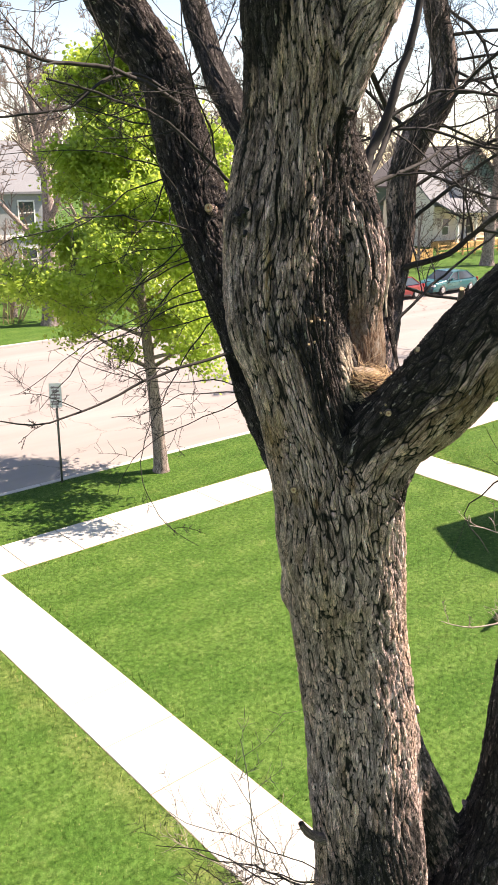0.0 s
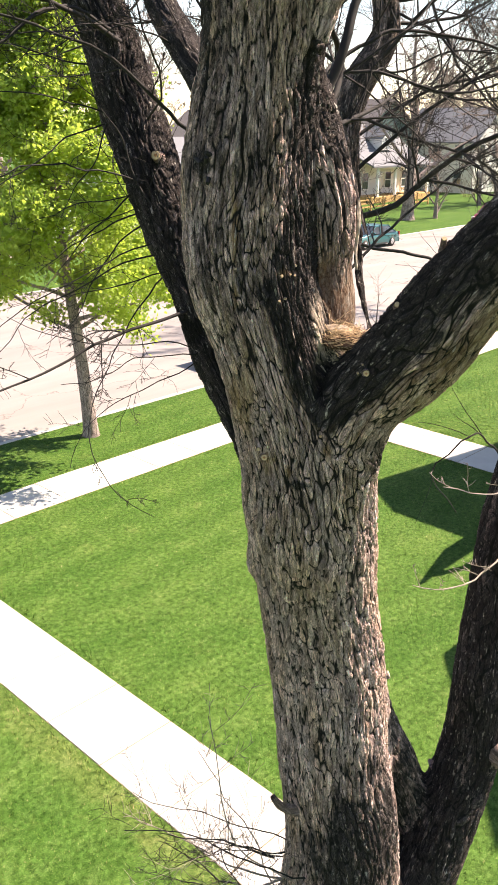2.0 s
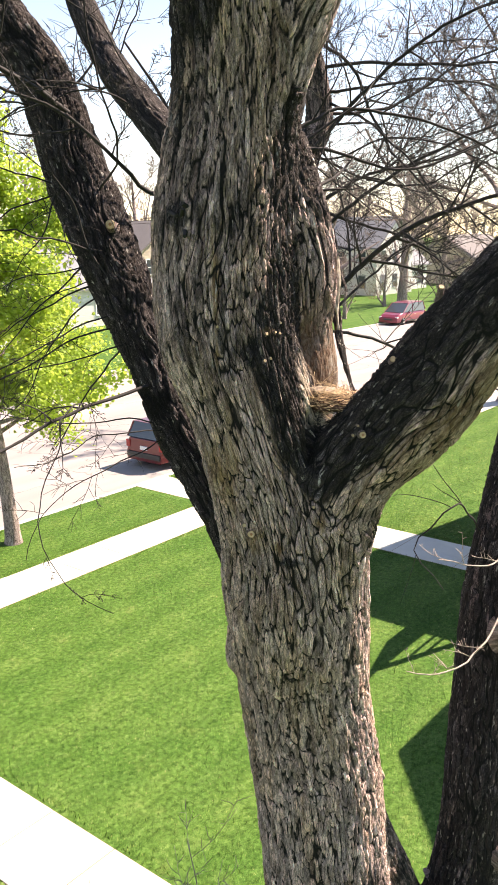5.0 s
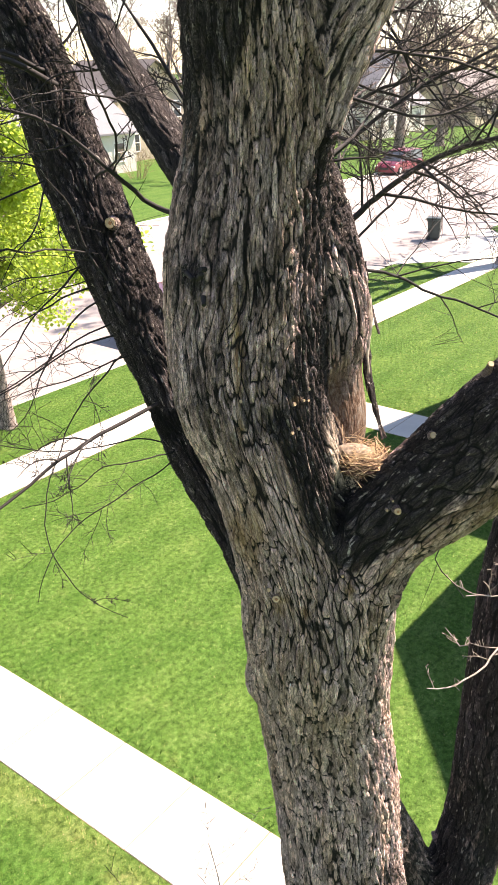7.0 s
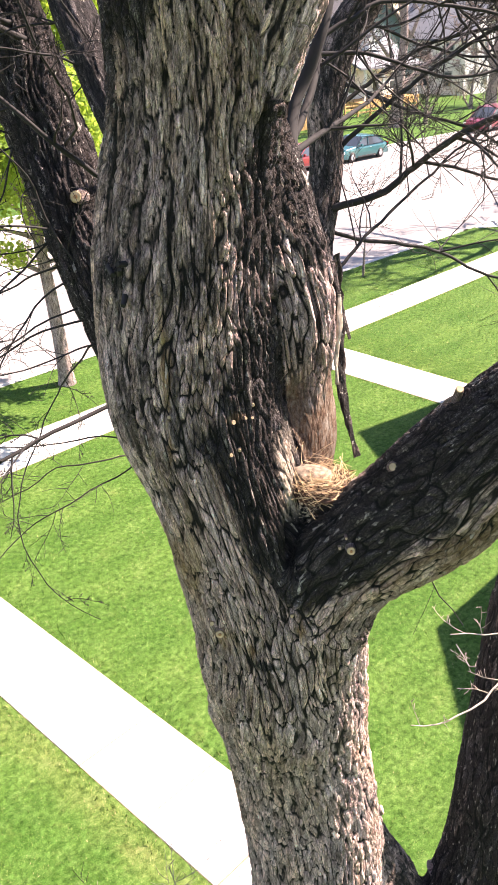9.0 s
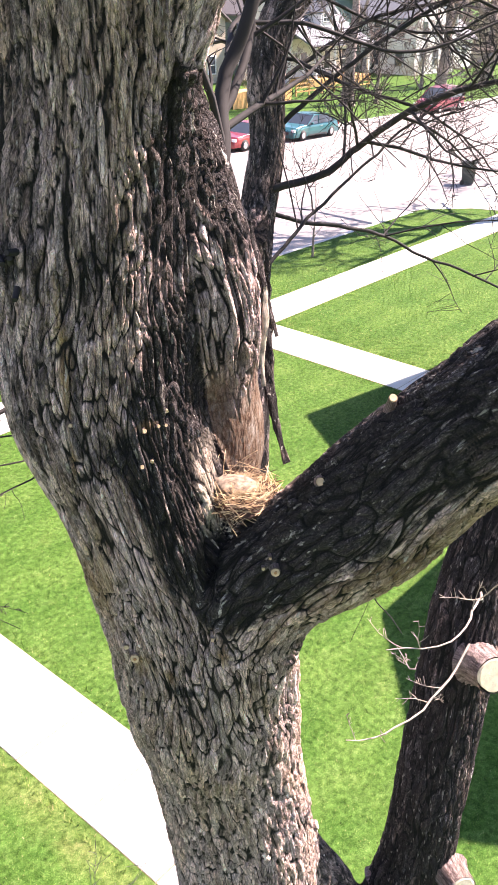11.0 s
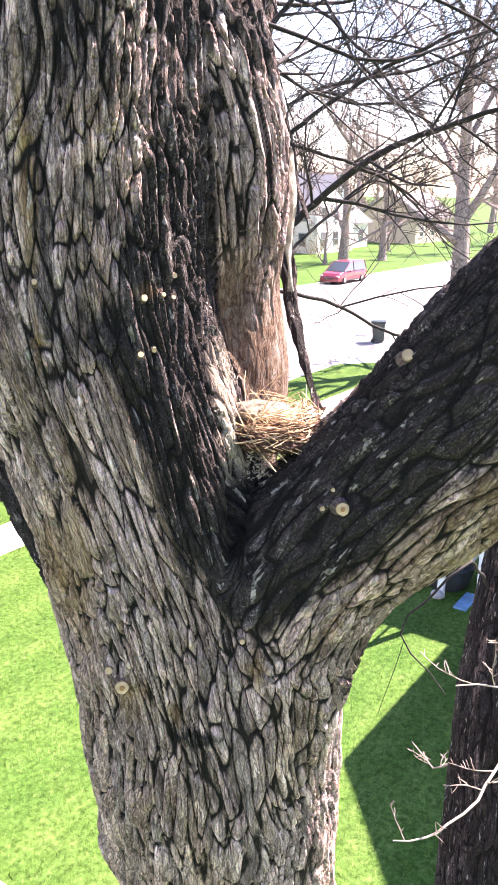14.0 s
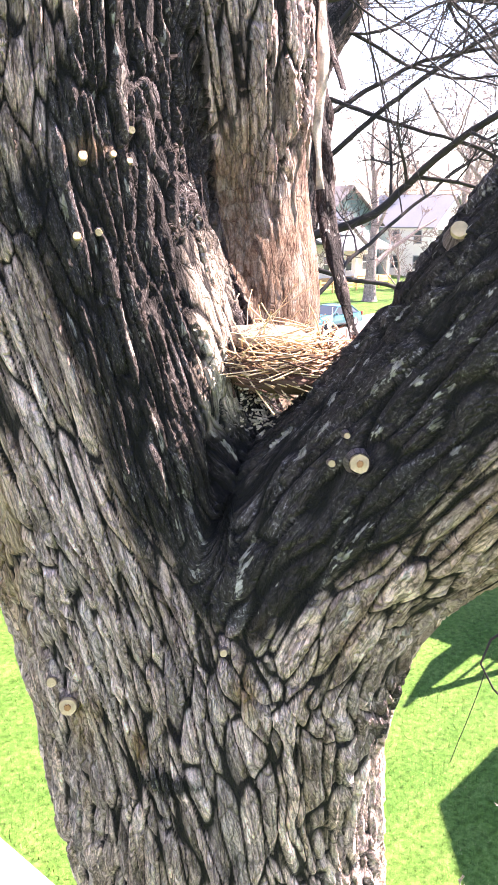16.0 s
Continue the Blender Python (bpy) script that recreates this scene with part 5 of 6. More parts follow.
grow_tree("elm_tree", "tall bare street tree with a straight grey trunk", (30.55, -0.1, 0), 21, 9.5, 0.46, 5, 12, 0.26, 0.66, depth=3, count=7, least=0.016)
far_a = grow_tree("bare_street_tree", "bare street tree with brown twigs", (81, 28, 0), 15, 6.5, 0.42, 7, 8, 0.22, depth=3, count=6, least=0.02)
for k, (x, y, turn, size) in enumerate(((14.5, 25.5, 30, 1.1), (10.5, 34, 260, 1.25), (66, 2.2, 40, 1.3), (47, -1.5, 140, 1.25), (56, 27.5, 10, 1.2), (74, 29, 75, 1.2), (90, 0, 220, 1.3), (120, 24, 130, 1.3), (77, 56, 200, 1.2), (98, 25, 200, 1.1), (110, 3, 90, 1.15), (130, 27, 10, 1.1), (21, 33, 70, 1.0), (33, 46, 310, 1.2), (105, 52, 150, 1.2), (64, 58, 250, 1.15), (47, 55, 20, 1.1), (8, 42, 120, 1.05), (90, 47, 300, 0.9), (150, 40, 30, 1.3), (84, -4, 160, 1.2))):
    c = copy_thing(far_a, pose(x, y, 0, 0, 0, turn))
    c.scale = (size, size, size)
far_r = random.Random(77)
for k in range(30):
    c = copy_thing(far_a, pose(-18 + 8.2 * k + far_r.uniform(-3, 3), 60 + 16 * (k % 3) + far_r.uniform(-5, 5), 0, 0, 0, far_r.uniform(0, 360)))
    size = far_r.uniform(0.95, 1.35)
    c.scale = (size, size, size)
    tagged(c, "bare tree standing behind the houses", group="bare trees behind the houses")
small = grow_tree("young_bare_tree", "small bare ornamental tree with several stems", (58.6, 26.4, 0), 6.5, 3.4, 0.16, 12, 7, 0.12, depth=3, count=5, least=0.012)
for x, y, turn in ((72, 30, 80), (50, 30, 200), (95, 34, 140), (14, 29, 20)):
    copy_thing(small, pose(x, y, 0, 0, 0, turn))
sapling = grow_tree("sapling", "thin young sapling on the verge", (18.7, 3.2, 0), 3.4, 0.8, 0.035, 15, 5, 0.5, depth=2, count=3, least=0.004)


def maple(at, seed):
    rng = random.Random(seed)
    thing = tagged(empty("maple_tree", at), "young maple with fresh yellow-green leaves", "tree")
    tb, tw = Tubes(), Tubes()
    line = curve_points([(0, 0, -0.1, 0.28), (0.0, 0, 0.15, 0.21), (-0.03, 0.02, 0.9, 0.175), (-0.10, 0.06, 2.1, 0.155), (-0.18, 0.10, 3.1, 0.14), (-0.32, 0.18, 5.0, 0.105), (-0.45, 0.26, 7.2, 0.07), (-0.55, 0.33, 9.2, 0.04), (-0.6, 0.36, 10.9, 0.015)], 0.2)
    tb.add(line, 16)
    ends = []
    for k in range(30):
        z = 2.75 + 7.3 * (k / 29) ** 1.1
        i = int(np.abs(line[:, 2] - z).argmin())
        a = k * 2.39 + rng.uniform(-0.3, 0.3)
        s = (z - 2.75) / 8.3
        L = (3.3 * (1 - s) ** 0.75 + 0.35) * rng.uniform(0.75, 1.1)
        limb = sweep(line[i, :3], (math.cos(a), math.sin(a), 0.35 + 0.75 * s), L, line[i, 3] * 0.42, 0.008, -0.02, 0.3, 8, rng)
        tb.add(limb, 7)
        for _ in range(7):
            j = rng.randint(2, 7)
            sub = sweep(limb[j, :3], (rng.uniform(-1, 1), rng.uniform(-1, 1), rng.uniform(-0.3, 0.8)), L * rng.uniform(0.18, 0.4), 0.009, 0.003, 0.02, 0.4, 5, rng)
            tw.add(sub, 3)
            ends += [sub[m, :3] for m in (1, 2, 3, 4)]
        ends += [limb[m, :3] for m in (4, 5, 6, 7)]
    tb.make("trunk", BARK_FAR, thing)
    tw.make("twigs", TWIG_FAR, thing)["kind"] = "stuff"
    r = np.random.RandomState(seed)
    ends = np.array(ends)
    n = 92000
    c = ends[r.randint(0, len(ends), n)] + r.normal(0, 0.21, (n, 3)) * np.array((1, 1, 0.8))
    ax = r.normal(0, 1, (n, 3)) * np.array((1, 1, 0.45))
    ax /= np.linalg.norm(ax, axis=1)[:, None]
    up = r.normal(0, 1, (n, 3)) + np.array((0, 0, 0.6))
    bx = np.cross(ax, up)
    bx /= np.linalg.norm(bx, axis=1)[:, None]
    nz = np.cross(bx, ax)
    s = r.uniform(0.03, 0.062, n)[:, None]
    # a five-pointed leaf folded along its midrib
    tip, base = c + ax * s * 1.15, c - ax * s * 0.7
    l0, l1 = c + bx * s - nz * s * 0.25 + ax * s * 0.25, c - bx * s - nz * s * 0.25 + ax * s * 0.25
    m0, m1 = c + bx * s * 0.5 - ax * s * 0.5, c - bx * s * 0.5 - ax * s * 0.5
    v = np.stack([base, m0, l0, tip, l1, m1], 1).reshape(-1, 3)
    b = np.arange(n)[:, None] * 6
    f = np.concatenate([b + np.array([0, 1, 2, 3]), b + np.array([0, 3, 4, 5])]).tolist()
    crown = mesh_ob("crown", v, f, LEAF, thing, label="fresh yellow-green leaves")
    crown["kind"] = "stuff"
    return thing


maple((6.0, 3.05, 0), 3)


# ---- buildings ----
def window(owner, x, y, z, w, h, facing, trim=WHITE):
    """A framed window with its pane, set on a wall that faces that way (degrees)."""
    m = pose(x, y, z, 0, 0, facing)
    fr = bmesh.new()
    for lo, hi in (((-w / 2 - 0.1, -0.07, -0.1), (w / 2 + 0.1, 0.02, 0)), ((-w / 2 - 0.1, -0.05, h), (w / 2 + 0.1, 0.02, h + 0.12)), ((-w / 2 - 0.1, -0.05, 0), (-w / 2, 0.02, h)), ((w / 2, -0.05, 0), (w / 2 + 0.1, 0.02, h)), ((-w / 2, -0.035, h / 2 - 0.03), (w / 2, 0.01, h / 2 + 0.03))):
        box_bm(*lo, *hi, 0, fr)
    f = bm_ob("window", fr, trim)
    f.matrix_world = m
    under(f, owner)
    pane = bm_ob("pane", box_bm(-w / 2, -0.02, 0, w / 2, -0.005, h), GLASS)
    pane.matrix_world = m
    under(pane, f)


def gable(owner, x0, x1, y0, y1, eave, ridge, wall, roof, along="x", over=0.45, name="roof", base=0.0):
    """Four walls with two gable ends, and a pitched roof of some thickness."""
    if along == "x":
        m = (y0 + y1) / 2
        v = [(x0, y0, base), (x1, y0, base), (x1, y1, base), (x0, y1, base), (x0, y0, eave), (x1, y0, eave), (x1, y1, eave), (x0, y1, eave), (x0, m, ridge), (x1, m, ridge)]
        f = [(0, 1, 5, 4), (2, 3, 7, 6), (0, 4, 8, 7, 3), (1, 2, 6, 9, 5)]
    else:
        m = (x0 + x1) / 2
        v = [(x0, y0, base), (x1, y0, base), (x1, y1, base), (x0, y1, base), (x0, y0, eave), (x1, y0, eave), (x1, y1, eave), (x0, y1, eave), (m, y0, ridge), (m, y1, ridge)]
        f = [(0, 1, 5, 8, 4), (2, 3, 7, 9, 6), (0, 4, 7, 3), (1, 2, 6, 5)]
    under(mesh_ob("wall", v, f, wall), owner)
    half = ((y1 - y0) if along == "x" else (x1 - x0)) / 2
    k = (ridge - eave) / half
    low, t = eave - k * over, 0.16
    for side in (-1, 1):
        a, b = m + side * (half + over), m - side * 0.02
        if along == "x":
            q = [(x0 - over, a, low), (x1 + over, a, low), (x1 + over, b, ridge), (x0 - over, b, ridge)]
        else:
            q = [(a, y0 - over, low), (a, y1 + over, low), (b, y1 + over, ridge), (b, y0 - over, ridge)]
        vv = [(p[0], p[1], p[2] + 0.02) for p in q] + [(p[0], p[1], p[2] + 0.02 + t) for p in q]
        ff = [(3, 2, 1, 0), (4, 5, 6, 7), (0, 1, 5, 4), (1, 2, 6, 5), (2, 3, 7, 6), (3, 0, 4, 7)]
        under(mesh_ob(name, vv, ff, roof), owner)


def home(name, label, at):
    return tagged(empty(name, at), label, "house")


# the house beside the lawn, known by its shadow
near = home("house", "grey sided house beside the lawn", (13, -12, 0))
# unseen siding kept grey so it bounces little light onto the shaded lawn
gable(near, 8.65, 12.9, -17.6, -11.2, 5.3, 8.3, SIDE_GREY, ROOF_DARK, "x")
gable(near, 12.95, 20.1, -17.6, -7.9, 6.0, 9.4, SIDE_GREY, ROOF_DARK, "y", 0.5)
# unseen lean-to roof, posts and rails, added to cast the spiked lawn shadow
lean = [(9.15, -9.05, 4.28), (12.94, -9.05, 4.28), (12.94, -8.04, 2.48), (9.15, -8.04, 2.48)]
lean = lean + [(x, y, z + 0.12) for x, y, z in lean]
under(mesh_ob("lean_to_roof", lean, [(3, 2, 1, 0), (4, 5, 6, 7), (0, 1, 5, 4), (1, 2, 6, 5), (2, 3, 7, 6), (3, 0, 4, 7)], ROOF_DARK), near)
for y, h in ((-8.2, 2.74), (-8.95, 4.08)):
    for x in (9.4, 12.7):
        under(box("porch_post", (x - 0.06, y - 0.06, 0), (x + 0.06, y + 0.06, h), WHITE, None, 0.01), near)
for h in (2.9, 3.4):
    under(box("porch_rail", (9.46, -8.97, h), (12.64, -8.93, h + 0.07), WHITE, None, 0.006), near)
for x in (14.4, 16.5, 18.6):
    window(near, x, -7.9, 0.9, 0.8, 1.3, 180)
    window(near, x, -7.9, 3.9, 0.8, 1.3, 180)

green = home("house", "green gabled house with a grey porch roof and dormer", (74, 46, 0))
gable(green, 70, 82, 44, 54, 6.0, 10.0, SIDE_GREEN, ROOF_DARK, "y")
gable(green, 66, 76, 41.2, 48, 4.4, 7.4, SIDE_WHITE, ROOF_GREY, "x")
gable(green, 70.4, 72.6, 41.0, 44.5, 6.3, 7.2, SIDE_WHITE, ROOF_GREY, "y", 0.25, "dormer_roof", 5.0)
for x in (71.0, 71.5, 72.0):
    window(green, x, 40.98, 5.5, 0.38, 0.7, 0)
for x in (67.0, 70.0, 73.0, 76.0):
    under(box("porch_post", (x - 0.12, 38.7, 0), (x + 0.12, 38.94, 3.5), WHITE, None, 0.02), green)
under(mesh_ob("porch_roof", [(65.6, 38.3, 3.45), (76.4, 38.3, 3.45), (76.4, 41.3, 4.7), (65.6, 41.3, 4.7), (65.6, 38.3, 3.62), (76.4, 38.3, 3.62), (76.4, 41.3, 4.87), (65.6, 41.3, 4.87)], [(3, 2, 1, 0), (4, 5, 6, 7), (0, 1, 5, 4), (1, 2, 6, 5), (2, 3, 7, 6), (3, 0, 4, 7)], ROOF_GREY), green)
under(box("porch_floor", (65.8, 38.5, 0), (76.2, 41.2, 0.6), LUMBER, None, 0.02), green)
for x in (68, 72, 75):
    window(green, x, 41.18, 1.2, 1.0, 1.6, 0)
window(green, 79, 43.98, 3.6, 1.0, 1.5, 0)
window(green, 79, 43.98, 0.9, 1.0, 1.6, 0)

white = home("house", "white two-storey clapboard house", (90, 42, 0))
gable(white, 84, 93, 38, 48, 5.8, 9.2, SIDE_WHITE, ROOF_GREY, "y")
gable(white, 93, 101, 40, 47, 3.4, 6.0, SIDE_WHITE, ROOF_GREY, "x")
for x in (85.6, 88.5, 91.4):
    for z in (0.9, 3.8):
        window(white, x, 37.98, z, 0.95, 1.5, 0, SIDE_GREY)
for y in (40, 43, 46):
    window(white, 83.98, y, 0.9, 0.9, 1.4, -90, SIDE_GREY)
    window(white, 83.98, y, 3.8, 0.9, 1.4, -90, SIDE_GREY)
for x in (95, 99):
    window(white, x, 39.98, 0.9, 1.1, 1.3, 0, SIDE_GREY)

tan = home("house", "tan bungalow with a dark roof", (118, 40, 0))
gable(tan, 110, 124, 37, 46, 3.6, 6.8, SIDE_TAN, ROOF_DARK, "x")
for x in (112, 116, 121):
    window(tan, x, 36.98, 1.0, 1.3, 1.3, 0)
grey = home("house", "grey two-storey house with a pale band", (20, 44, 0))
gable(grey, 9, 23, 42, 52, 6.4, 9.6, SIDE_GREY, ROOF_GREY, "x")
under(box("band", (8.9, 41.9, 3.1), (23.1, 41.98, 3.4), WHITE, None, 0.01), grey)
for x in (11, 14.5, 18, 21.5):
    window(grey, x, 41.98, 0.9, 1.1, 1.5, 0)
    window(grey, x, 41.98, 4.1, 1.1, 1.5, 0)
bung = home("house", "white bungalow among bare trees", (43, 45, 0))
gable(bung, 37, 49, 41, 50, 3.4, 6.4, SIDE_WHITE, ROOF_GREY, "x")
for x in (39, 43, 47):
    window(bung, x, 40.98, 1.0, 1.1, 1.4, 0)
tanh = home("house", "tan two-storey house among bare trees", (58, 50, 0))
gable(tanh, 53, 63, 47, 57, 5.6, 8.8, SIDE_TAN, ROOF_DARK, "y")
for x in (55, 58, 61):
    window(tanh, x, 46.98, 0.9, 1.0, 1.5, 0)
    window(tanh, x, 46.98, 3.7, 1.0, 1.4, 0)
garage = home("garage", "white garage behind the maple", (30, 36, 0))
gable(garage, 25, 33, 34, 41, 2.9, 5.0, SIDE_WHITE, ROOF_GREY, "y")
under(box("garage_door", (26.5, 33.93, 0), (31.5, 33.99, 2.4), WHITE, None, 0.01), garage)

# ---- fence, deck ----
fence = tagged(empty("rail_fence", (62, 34, 0)), "new orange wooden rail fence in front of a house", "fence")
fx = [58 + 1.9 * k for k in range(7)]
for x in fx:
    under(box("post", (x - 0.07, 34.2, 0), (x + 0.07, 34.34, 1.25), LUMBER, None, 0.01), fence)
for a, b in zip(fx, fx[1:]):
    for z in (0.3, 0.62, 0.94):
        under(box("rail", (a + 0.02, 34.23, z), (b - 0.02, 34.30, z + 0.13), LUMBER, None, 0.008), fence)
deck = tagged(empty("wooden_deck", (52, 33, 0)), "low wooden deck boxed with new boards", "deck")
for k in range(14):
    x = 47.2 + 0.52 * k
    under(box("board", (x, 32.0, 0.0), (x + 0.49, 32.06, 1.15 + 0.03 * (k % 3)), LUMBER, None, 0.006), deck)
under(box("deck_floor", (47.2, 32.07, 0.9), (54.4, 34.5, 1.05), LUMBER, None, 0.01), deck)


# ---- vehicles ----
def car(name, label, at, turn, paint, L=4.6, W=1.8, H=1.45, kind="sedan"):
    """A vehicle along +x: body lofted from side stations, glasshouse, wheels, lamps."""
    thing = tagged(empty(name, at, turn), label, "car")
    hw = W / 2
    if kind == "van":
        top = [(-0.5, 0.62), (-0.493, 0.98), (-0.40, 1.02), (0.18, 1.02), (0.30, 0.98), (0.42, 0.86), (0.495, 0.66), (0.5, 0.45)]
        roof = [(-0.485, 1.0), (-0.44, H), (-0.1, H + 0.02), (0.08, H - 0.05), (0.30, 1.0)]
    elif kind == "pickup":
        top = [(-0.5, 0.65), (-0.497, 1.0), (-0.2, 1.0), (0.12, 1.02), (0.2, 1.02), (0.44, 0.95), (0.495, 0.75), (0.5, 0.5)]
        roof = [(-0.09, 1.0), (-0.06, H), (0.06, H), (0.10, H - 0.05), (0.2, 1.0)]
    else:
        top = [(-0.5, 0.58), (-0.49, 0.88), (-0.38, 0.94), (0.0, 0.92), (0.20, 0.91), (0.42, 0.80), (0.49, 0.62), (0.5, 0.42)]
        roof = [(-0.40, 0.92), (-0.24, H - 0.03), (-0.05, H), (0.05, H - 0.04), (0.21, 0.90)]
    v, f = [], []
    ring = [(-1.0, 0.22), (-1.03, 0.45), (-1.0, 0.78), (-0.9, 1.0), (0, 1.03), (0.9, 1.0), (1.0, 0.78), (1.03, 0.45), (1.0, 0.22)]
    for x, z in top:
        taper = 1 - 0.10 * max(0, abs(x) - 0.36) / 0.14
        for y, s in ring:
            v.append((x * L, y * hw * taper * 0.97, 0.2 + (z - 0.2) * min(1, s) if s > 0.22 else 0.24))
    n = len(ring)
    for a in range(len(top) - 1):
        for b in range(n - 1):
            f.append((a * n + b, (a + 1) * n + b, (a + 1) * n + b + 1, a * n + b + 1))
        f.append((a * n + n - 1, (a + 1) * n + n - 1, (a + 1) * n, a * n))
    f.append(tuple(range(n))[::-1])
    f.append(tuple((len(top) - 1) * n + b for b in range(n)))
    body = mesh_ob("body", v, f, paint, thing)
    bv = body.modifiers.new("soft", "BEVEL")
    bv.width, bv.segments, bv.angle_limit = 0.035, 2, radians(25)
    # glasshouse with a painted roof
    v, f = [], []
    for x, z in roof:
        wide = hw * (0.94 - 0.16 * (z - 0.9) / (H - 0.9))
        v += [(x * L, -wide, z), (x * L, wide, z)]
    for a in range(len(roof) - 1):
        f.append((2 * a, 2 * a + 2, 2 * a + 3, 2 * a + 1))
    k = len(roof)
    f.append(tuple(2 * a for a in range(k))[::-1])
    f.append(tuple(2 * a + 1 for a in range(k)))
    mesh_ob("glass", v, f, GLASS, thing, label="dark window glass")
    rv = [(x * L, s * hw * (0.94 - 0.16 * (z - 0.9) / (H - 0.9)) * 1.0, z + 0.012) for x, z in roof[1:4] for s in (-1, 1)]
    mesh_ob("roof", rv + [(p[0], p[1] * 1.02, p[2] - 0.06) for p in rv], [(0, 2, 3, 1), (2, 4, 5, 3), (0, 6, 8, 2), (2, 8, 10, 4), (1, 3, 9, 7), (3, 5, 11, 9), (0, 1, 7, 6), (4, 10, 11, 5)], paint, thing)
    for s in (-1, 1):
        for (xa, za), (xb, zb) in ((roof[0], roof[1]), (roof[3], roof[4])):
            wa, wb = hw * (0.945 - 0.16 * (za - 0.9) / (H - 0.9)), hw * (0.945 - 0.16 * (zb - 0.9) / (H - 0.9))
            tb = Tubes()
            tb.add(np.array([(xa * L, s * wa, za, 0.035), ((xa + xb) / 2 * L, s * (wa + wb) / 2, (za + zb) / 2, 0.035), (xb * L, s * wb, zb, 0.035)]), 6)
            tb.make("pillar", paint, thing)
        tb = Tubes()
        tb.add(np.array([(-0.03 * L, s * hw * 0.945, 0.93, 0.03), (-0.04 * L, s * hw * 0.87, (H + 0.92) / 2, 0.03), (-0.045 * L, s * hw * 0.79, H - 0.01, 0.03)]), 6)
        tb.make("pillar", paint, thing)
        for x in (-0.31, 0.31):
            bm = bmesh.new()
            bmesh.ops.create_cone(bm, cap_ends=True, segments=24, radius1=0.32, radius2=0.32, depth=0.21, matrix=pose(x * L, s * (hw - 0.09), 0.32, 90))
            bmesh.ops.bevel(bm, geom=[e for e in bm.edges if e.is_boundary or len(e.link_faces) == 2 and abs(e.link_faces[0].normal.dot(e.link_faces[1].normal)) < 0.3], offset=0.035, segments=2, affect="EDGES")
            wheel = bm_ob("wheel", bm, RUBBER, thing, True)
            bm = bmesh.new()
            bmesh.ops.create_cone(bm, cap_ends=True, segments=20, radius1=0.19, radius2=0.15, depth=0.03, matrix=pose(x * L, s * (hw + 0.022), 0.32, -90 * s))
            bm_ob("rim", bm, CHROME, wheel)
        box("tail_lamp", (-0.503 * L, s * hw * 0.86 - 0.12, 0.66), (-0.482 * L, s * hw * 0.86 + 0.06, 0.9), REDLIGHT, thing, 0.015)
        box("headlamp", (0.455 * L, s * hw * 0.78 - 0.14, 0.58), (0.494 * L, s * hw * 0.78 + 0.12, 0.72), CLEARLIGHT, thing, 0.02)
        box("mirror", (0.12 * L, s * (hw + 0.06) - 0.07, 0.92), (0.15 * L, s * (hw + 0.06) + 0.07, 1.05), paint, thing, 0.02)
        box("sill", (-0.2 * L, s * hw * 0.99 - 0.012, 0.26), (0.2 * L, s * hw * 0.99 + 0.012, 0.34), BLACK, thing, 0.006)
        box("handle", (-0.1 * L, s * hw * 0.995 - 0.012, 0.76), (-0.06 * L, s * hw * 0.995 + 0.012, 0.79), CHROME, thing, 0.004)
    box("bumper", (-0.512 * L, -hw * 0.85, 0.34), (-0.49 * L, hw * 0.85, 0.52), BLACK if kind == "van" else paint, thing, 0.02)
    box("number_plate", (-0.506 * L, -0.16, 0.62), (-0.497 * L, 0.16, 0.75), SIGNW, thing, 0.003)
    box("grille", (0.488 * L, -0.4, 0.42), (0.504 * L, 0.4, 0.56), BLACK, thing, 0.01)
    return thing


RED = paint_material("red_paint", (0.26, 0.018, 0.022))
MAROON = paint_material("maroon_paint", (0.22, 0.02, 0.045))
TEAL = paint_material("teal_paint", (0.012, 0.125, 0.135))
z = -DROP
car("parked_car", "dark red hatchback parked at the kerb", (15.55, 5.75, z), 0, paint_material("dark_red_paint", (0.12, 0.009, 0.013)), 4.5, 1.8, 1.5, "van")
car("parked_car", "teal sedan parked across the street", (41.0, 20.3, z), 180, TEAL, 4.8, 1.8, 1.45)
car("parked_car", "red sedan parked across the street", (35.5, 20.4, z), 180, RED, 4.6, 1.8, 1.42)
car("minivan", "maroon minivan parked across the street", (59.5, 21.1, z), 180, MAROON, 5.0, 1.95, 1.75, "van")
car("pickup_truck", "red pickup parked far along the street", (103, 20.9, z), 180, RED, 5.4, 1.95, 1.8, "pickup")


